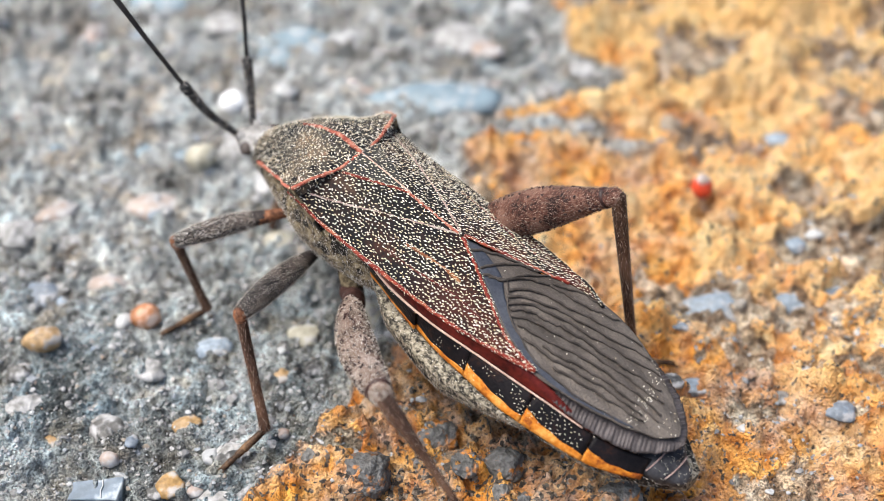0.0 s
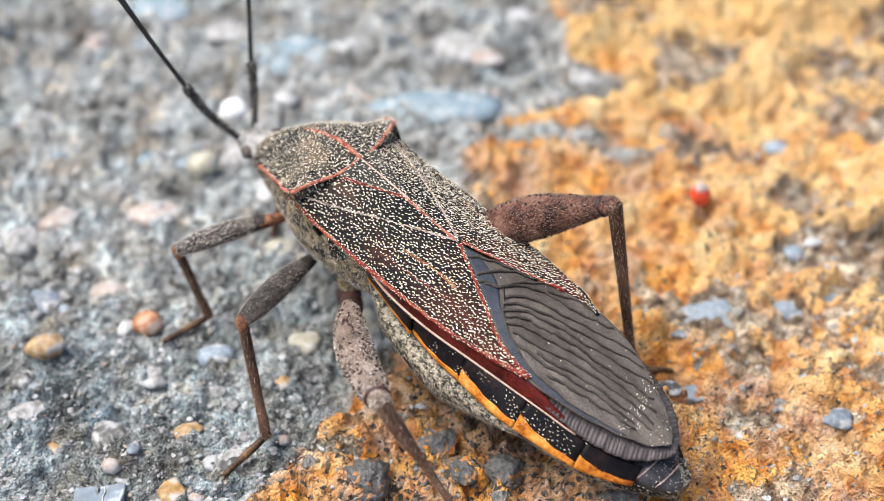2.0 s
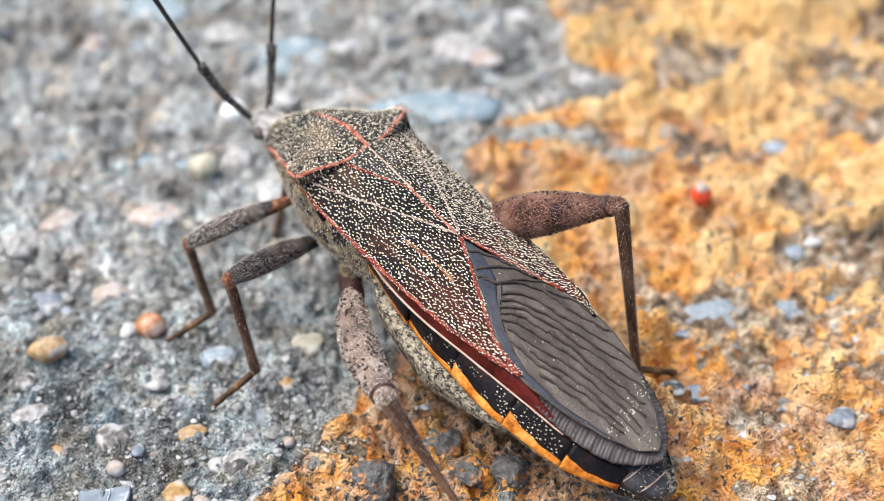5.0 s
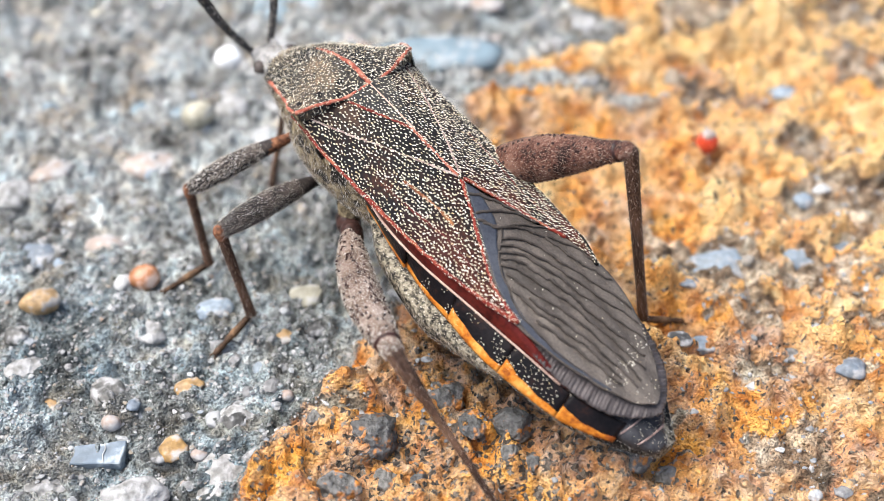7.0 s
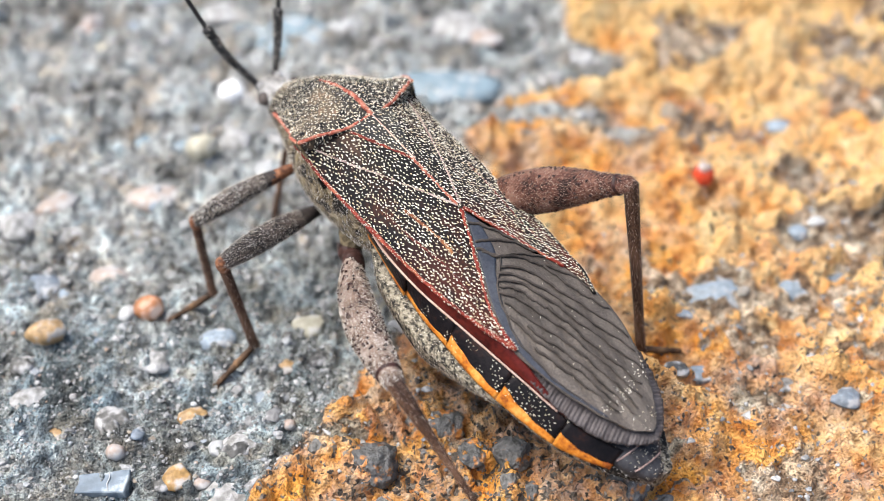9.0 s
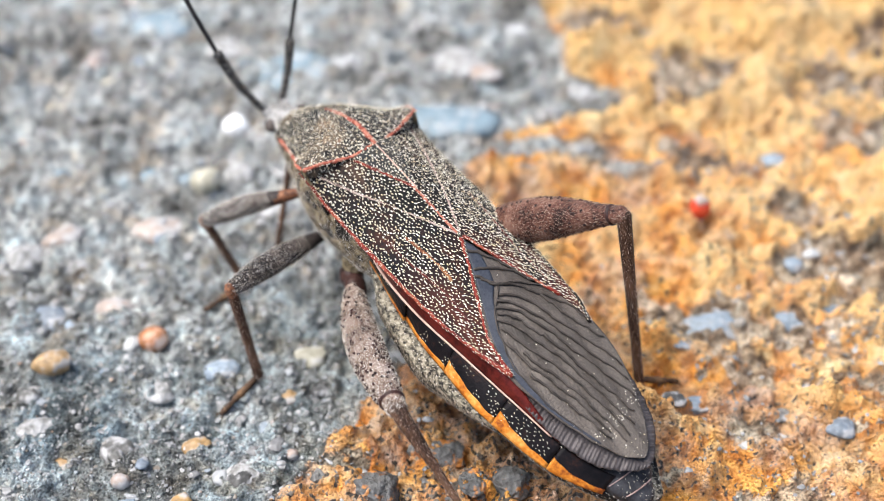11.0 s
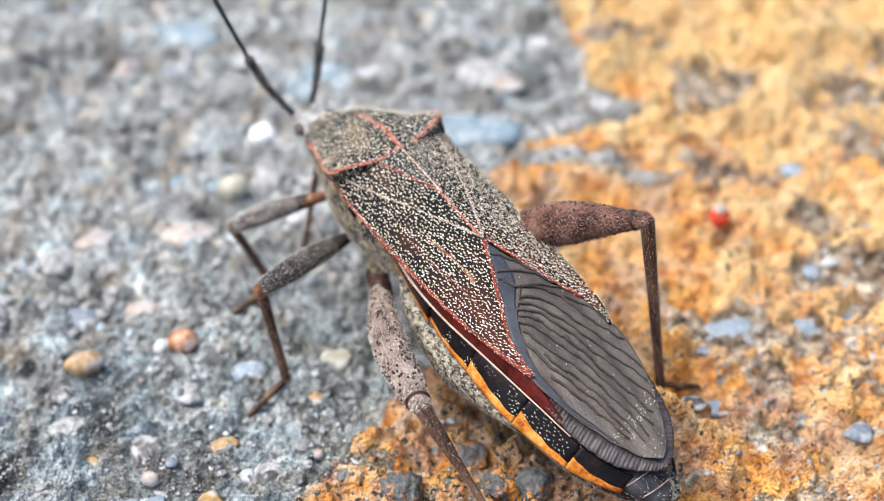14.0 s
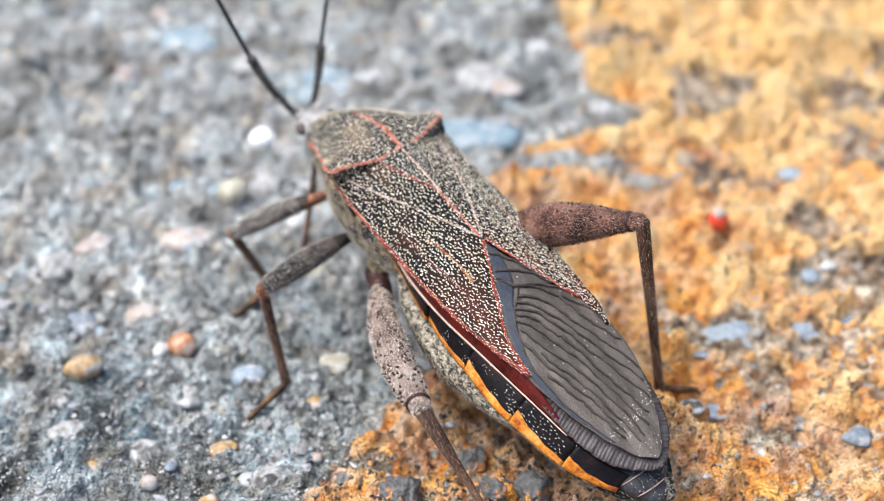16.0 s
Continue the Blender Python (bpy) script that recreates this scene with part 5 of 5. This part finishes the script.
# --- legs: each piece lies along its own x axis from its joint
def rod(length, radii, sides=14, bend=0.0, wide=1.0):
    x = np.linspace(0, length, 26)
    t = x / length
    r = np.interp(t, np.linspace(0, 1, len(radii)), radii)
    r = np.convolve(np.pad(r, 2, mode="edge"), [0.1, 0.2, 0.4, 0.2, 0.1], "valid")
    return tube(np.stack([x, 0 * x, bend * np.sin(t * math.pi)], 1), r, sides, wide)


def spines(length, radii, count, size):
    out = []
    for k in range(count):
        t = 0.3 + 0.62 * k / count
        r = np.interp(t, np.linspace(0, 1, len(radii)), radii)
        for a in (-0.35, 0.35):
            y, z = math.sin(a), -math.cos(a)
            p = np.array([t * length, y * r * 0.92, z * r * 0.92])
            out.append(tube([p, p + np.array([0.15, y, z]) * size * (0.6 + 0.5 * math.sin(t * math.pi))], [size * 0.35, size * 0.06], 5))
    return join(*out)


def knobs(length, radii, count, seed):
    rng = np.random.default_rng(seed)
    out = []
    for k in range(count):
        t, a = rng.uniform(0.12, 0.92), rng.uniform(0, 6.28)
        r = np.interp(t, np.linspace(0, 1, len(radii)), radii)
        p = np.array([t * length, math.cos(a) * r * 0.97, math.sin(a) * r * 0.97])
        out.append(tube([p, p + np.array([0.02, math.cos(a), math.sin(a)]) * 0.06], [0.08, 0.035], 6))
    return join(*out)


LEGS = {}


def leg(key, kind, l1, l2, rf, rt, mat_f, label, thick=False, down=300, bow=0.0, rise=0.0):
    arc = lambda d: (np.asarray(d[0]) + np.stack([0 * np.asarray(d[0])[:, 0], bow * np.sin(np.clip(np.asarray(d[0])[:, 0] / l1, 0, 1) * math.pi), rise * np.sin(np.clip(np.asarray(d[0])[:, 0] / l1, 0, 1) * math.pi)], 1), d[1])
    fem_d = arc(rod(l1, rf, 18 if thick else 12))
    fem = part(kind + "_femur", fem_d, mat_f, bug, label)
    part("femur_down", scales(fem_d, down * 2, 0.13, 0.018 if bow else 0.013, gap=0.056, lift=0.45, seed=len(LEGS) + 80, along=(1, 0, 0), spread=0.35, keep=lambda P, n: (P[:, 0] > (0.85 if thick else 1.35)) & ((P[:, 0] < l1 - 0.66) | (P[:, 0] > l1 - (0.42 if thick else 9.0)))), mat_fuzz if mat_f is mat_thigh else mat_down, fem, "short fine down", smooth=False, kind="stuff")
    if not thick:
        part("femur_base", tube([(-0.15, 0, 0), (0.3, 0, 0.03), (0.8, 0, 0.07), (1.25, 0, 0.1), (1.6, 0, 0.12)], [rf[0] * 1.0, rf[0] * 1.2, rf[0] * 1.45, rf[0] * 1.68, rf[0] * 1.4], 12), mat_joint, fem, "rust brown joint")
    if thick:
        q = float(np.interp(0.94, np.linspace(0, 1, len(rf)), rf))
        part("trochanter", tube([(-0.5, 0, 0), (-0.2, 0, 0), (0.1, 0, 0), (0.22, 0, 0), (0.5, 0, 0), (0.8, 0, 0), (0.9, 0, 0), (1.1, 0, 0), (1.25, 0, 0)], [0.5, 0.54, 0.5, 0.41, 0.48, 0.46, 0.38, 0.43, 0.34], 14), mat_trochanter, fem, "glossy dark brown ringed joint")
        part("femur_spine_row", arc(spines(l1, rf, 14, 0.2 if bow else 0.14)), mat_f, fem, "row of short spines", smooth=False)
        part("femur_graining", arc(knobs(l1, rf, 270 if bow else 130, 7)), mat_knob, fem, "dark knobs", smooth=False, kind="stuff")
        part("knee_ring", arc(tube([(l1 - 0.62, 0, 0), (l1 - 0.57, 0, 0), (l1 - 0.5, 0, 0), (l1 - 0.45, 0, 0)], [q * 1.02, q * 1.16, q * 1.12, q * 0.95], 16)), mat_knob, fem, "maroon ring at the knee")
    tib_d = rod(l2, rt, 12, 0.0)
    tib = part(kind + "_tibia", tib_d, mat_tibia, bug, "slender dark brown tibia")
    if not thick:
        part("knee_joint", tube([(-0.16, 0, 0.02), (0.02, 0, 0), (0.22, 0, 0), (0.42, 0, 0)], [rt[0] * 1.1, rt[0] * 1.28, rt[0] * 1.15, rt[0] * 0.9], 12), mat_joint, tib, "rust brown knee joint")
    part("tibia_down", scales(tib_d, 260, 0.12, 0.01, gap=0.075, lift=0.5, seed=len(LEGS) + 90, along=(1, 0, 0), spread=0.3), mat_fuzz, tib, "short brown down", smooth=False, kind="stuff")
    tl = 2.35
    tar_d = join(rod(tl * 0.5, [0.13, 0.16, 0.17], 10), *[(np.asarray(v) + [o, 0, 0], f) for o, (v, f) in ((tl * 0.48, rod(tl * 0.17, [0.12, 0.15, 0.14], 10)), (tl * 0.66, rod(tl * 0.3, [0.1, 0.14, 0.12], 10)))],
                 tube([(tl * 0.93, 0.04, 0), (tl * 1.02, 0.13, -0.03), (tl * 1.04, 0.17, -0.12)], [0.05, 0.035, 0.01], 6), tube([(tl * 0.93, -0.04, 0), (tl * 1.02, -0.13, -0.03), (tl * 1.04, -0.17, -0.12)], [0.05, 0.035, 0.01], 6))
    tar = part(kind + "_tarsus", tar_d, mat_tarsus, bug, "jointed foot with two claws")
    LEGS[key] = (fem, tib, tar, l1, l2)


leg("FL", "front", 4.86, 3.95, [0.2, 0.28, 0.38, 0.45, 0.46, 0.42, 0.28], [0.21, 0.2, 0.19, 0.19, 0.22], mat_femur, "grey brown downy front femur", rise=0.16)
leg("ML", "middle", 5.65, 4.9, [0.2, 0.32, 0.44, 0.51, 0.52, 0.46, 0.3], [0.23, 0.22, 0.2, 0.2, 0.23], mat_femur, "grey brown downy middle femur", rise=0.16)
leg("HL", "hind", 8.77, 9.18, [0.26, 0.36, 0.56, 0.67, 0.73, 0.75, 0.72, 0.66, 0.55, 0.34], [0.33, 0.29, 0.19, 0.145, 0.135, 0.13, 0.13, 0.13, 0.15], mat_hind, "swollen speckled grey hind femur with knobs", True, 330, -0.42)
leg("HR", "hind", 9.0, 8.9, [0.35, 0.52, 0.72, 0.85, 0.91, 0.9, 0.8, 0.62, 0.43, 0.31], [0.3, 0.27, 0.24, 0.22, 0.2, 0.22], mat_thigh, "swollen dark red-brown hind femur with spines", True, 330, 0.0, 0.28)
leg("FR", "front", 3.2, 5.6, [0.2, 0.28, 0.3, 0.28, 0.2], [0.17, 0.15, 0.14, 0.14, 0.16], mat_femur, "grey brown downy front femur")
for s in (1, -1):
    part("hind_coxa", tube([(4.0, s * 1.7, 4.3), (3.8, s * 2.1, 3.95), (3.6, s * 2.35, 3.65)], [0.75, 0.64, 0.46], 14), mat_pleuron, bug, "tan rounded hip joint")
    part("middle_coxa", tube([(6.2, s * 1.2, 4.2), (5.97, s * 1.85, 3.9)], [0.6, 0.4], 12), mat_pleuron, bug)
    part("front_coxa", tube([(8.0, s * 1.1, 4.8), (7.75, s * 1.9, 5.0)], [0.5, 0.35], 12), mat_pleuron, bug)

# ---------------- what moves ----------------
BODY = [                        # seconds, x, y, z, roll, pitch, heading of the bug
    (0.0, 0.52, -6.22, 0.00, 0.00, 0.00, 138.62),
    (0.5, 0.54, -6.23, 0.04, 0.22, 0.13, 138.59),
    (1.0, 0.51, -6.16, 0.00, 0.07, 0.12, 138.44),
    (1.5, 0.48, -6.10, -0.03, -0.00, -0.11, 138.43),
    (2.0, 0.38, -6.10, 0.02, 0.10, -0.35, 137.88),
    (2.5, 0.34, -6.12, 0.06, 0.12, -0.51, 137.58),
    (3.0, 0.31, -6.04, 0.03, 0.06, -0.83, 137.52),
    (3.5, 0.26, -6.05, 0.06, 0.23, -0.75, 137.34),
    (6.0, 0.12, -5.47, 0.26, -0.12, -1.98, 132.22),
    (6.5, 0.10, -5.43, 0.17, -0.06, -2.05, 132.19),
    (7.0, 0.06, -5.48, 0.34, 0.21, -2.34, 132.00),
    (7.5, 0.08, -5.57, 0.48, 0.24, -2.02, 131.66),
    (8.0, 0.05, -5.56, 0.46, 0.59, -2.13, 131.80),
    (8.5, 0.07, -5.52, 0.47, 0.45, -2.04, 131.73),
    (9.0, 0.06, -5.56, 0.53, 0.48, -1.96, 131.54),
    (11.5, -0.02, -5.04, 0.40, 0.32, -2.79, 130.55),
    (12.0, -0.03, -5.04, 0.40, 0.33, -2.81, 130.46),
    (12.5, -0.04, -5.04, 0.42, 0.44, -2.80, 130.53),
    (13.0, -0.03, -5.03, 0.45, 0.20, -2.95, 130.51),
    (13.5, -0.01, -4.96, 0.51, -0.31, -3.04, 130.25),
    (14.0, 0.02, -4.98, 0.51, -0.62, -2.82, 130.05),
    (14.5, 0.00, -5.00, 0.49, -0.29, -2.79, 130.04),
    (15.0, 0.01, -4.87, 0.45, -0.30, -2.90, 129.42),
    (15.5, 0.04, -4.83, 0.49, -0.28, -2.99, 129.57),
    (16.0, 0.01, -4.68, 0.46, -0.45, -2.95, 129.58),
]
HIPS = {"FL": (7.71, 1.99, 5.04), "ML": (5.97, 1.89, 3.85), "HL": (3.47, 2.52, 3.47), "HR": (2.06, -2.44, 4.0), "FR": (8.2, -1.0, 4.9)}
# seconds, ankle, toe, lean of the knee in degrees
FEET = {
    "FL": [(0, (-10.37, -4.1, 0.6), (-12.23, -5.4, 0.12), 14), (3.7, (-10.37, -4.1, 0.6), (-12.23, -5.4, 0.12), 14), (5.8, (-10.33, -3.9, 0.6), (-12.2, -5.2, 0.12), 18), (9.4, (-10.31, -3.75, 0.6), (-12.2, -5.1, 0.12), 17),
           (10.2, (-10.0, -2.3, 1.7), (-11.7, -3.6, 1.5), 14), (11.0, (-9.34, -0.95, 0.6), (-11.05, -2.3, 0.12), 10), (16, (-9.34, -0.75, 0.6), (-11.05, -2.15, 0.12), 0)],
    "ML": [(0, (-7.1, -11.0, 0.6), (-8.49, -12.3, 0.12), 25), (3.9, (-7.1, -11.0, 0.6), (-8.49, -12.3, 0.12), 25), (4.6, (-7.7, -8.8, 2.0), (-9.1, -10.2, 1.7), 18), (5.4, (-8.25, -6.75, 0.6), (-9.7, -8.45, 0.12), 9),
           (16, (-8.1, -6.85, 0.6), (-9.72, -8.5, 0.12), 18)],
    "HL": [(0, (3.0, -18.2, 0.6), (4.6, -19.9, 0.12), 26), (16, (3.0, -18.0, 0.6), (4.6, -19.7, 0.12), 30)],
    "HR": [(0, (8.1, -7.3, 0.6), (10.6, -6.46, 0.12), 0), (16, (8.25, -7.4, 0.6), (10.68, -6.46, 0.12), -1)],
    "FR": [(0, (-8.05, 1.3, 0.5), (-8.0, 3.2, 0.12), 45), (16, (-8.05, 1.5, 0.5), (-8.0, 3.4, 0.12), 45)],
}


def aim(a, b, side=(0, 0, 1)):
    """A pose at a whose x axis points to b."""
    x = (b - a).normalized()
    y = Vector(side).cross(x).normalized()
    z = x.cross(y)
    return Matrix.Translation(a) @ Matrix((x, y, z)).transposed().to_4x4()


def at_time(rows, t):
    ts = [r[0] for r in rows]
    flat = np.array([[*r[1], *r[2], r[3]] for r in rows], float)
    v = [np.interp(t, ts, flat[:, k]) for k in range(7)]
    return Vector(v[:3]), Vector(v[3:6]), v[6]


def knee(h, a, l1, l2, lean):
    u = a - h
    d = min(u.length, l1 + l2 - 0.02)
    u.normalize()
    along = (l1 * l1 - l2 * l2 + d * d) / (2 * d)
    out = math.sqrt(max(l1 * l1 - along * along, 0))
    rise = (Vector((0, 0, 1)) - u * u.z).normalized()
    return h + u * along + (rise * math.cos(radians(lean)) + u.cross(rise) * math.sin(radians(lean))) * out


def motions():
    walk(bug, [(t, pose(x * MM, y * MM, z * MM, rx, ry, rz)) for t, x, y, z, rx, ry, rz in BODY])
    times = [r[0] for r in BODY]
    for s, an in FEELERS.items():
        b = [c * MM for c in FEELER[s][0]]
        turns = ((0, -1), (1.5, -3), (3.7, -7), (5.8, -3), (9.2, -3), (11.3, -11), (16, -11)) if s == 1 else ((0, -1), (1.5, -3), (3.7, -7), (5.8, -10), (9.2, -7), (11.3, -15), (16, -13))
        walk(an, [(t, pose(*b, 0, 0, a)) for t, a in turns])
    for key, (fem, tib, tar, l1, l2) in LEGS.items():
        steps = sorted(set(times) | {r[0] for r in FEET[key]} | {4.0, 4.5, 5.0, 5.5, 9.5, 10.0, 10.5, 11.0})
        rows = ([], [], [])
        for t in steps:
            b = np.array([np.interp(t, times, [r[k] for r in BODY]) for k in range(1, 7)])
            m = pose(*b)
            inv = m.inverted()
            a, toe, lean = at_time(FEET[key], t)
            a, toe = (p + Vector((0, 0, float(height_at(p.x, p.y)))) for p in (a, toe))
            h = m @ Vector(HIPS[key])
            k = knee(h, a, l1, l2, lean)
            h, k, a, toe = (inv @ p for p in (h, k, a, toe))
            for row, p, q in zip(rows, (h, k, a), (k, a, toe)):
                g = aim(p, q)
                g.translation = p * MM
                row.append((t, g))
        for ob, row in zip((fem, tib, tar), rows):
            walk(ob, row)


motions()
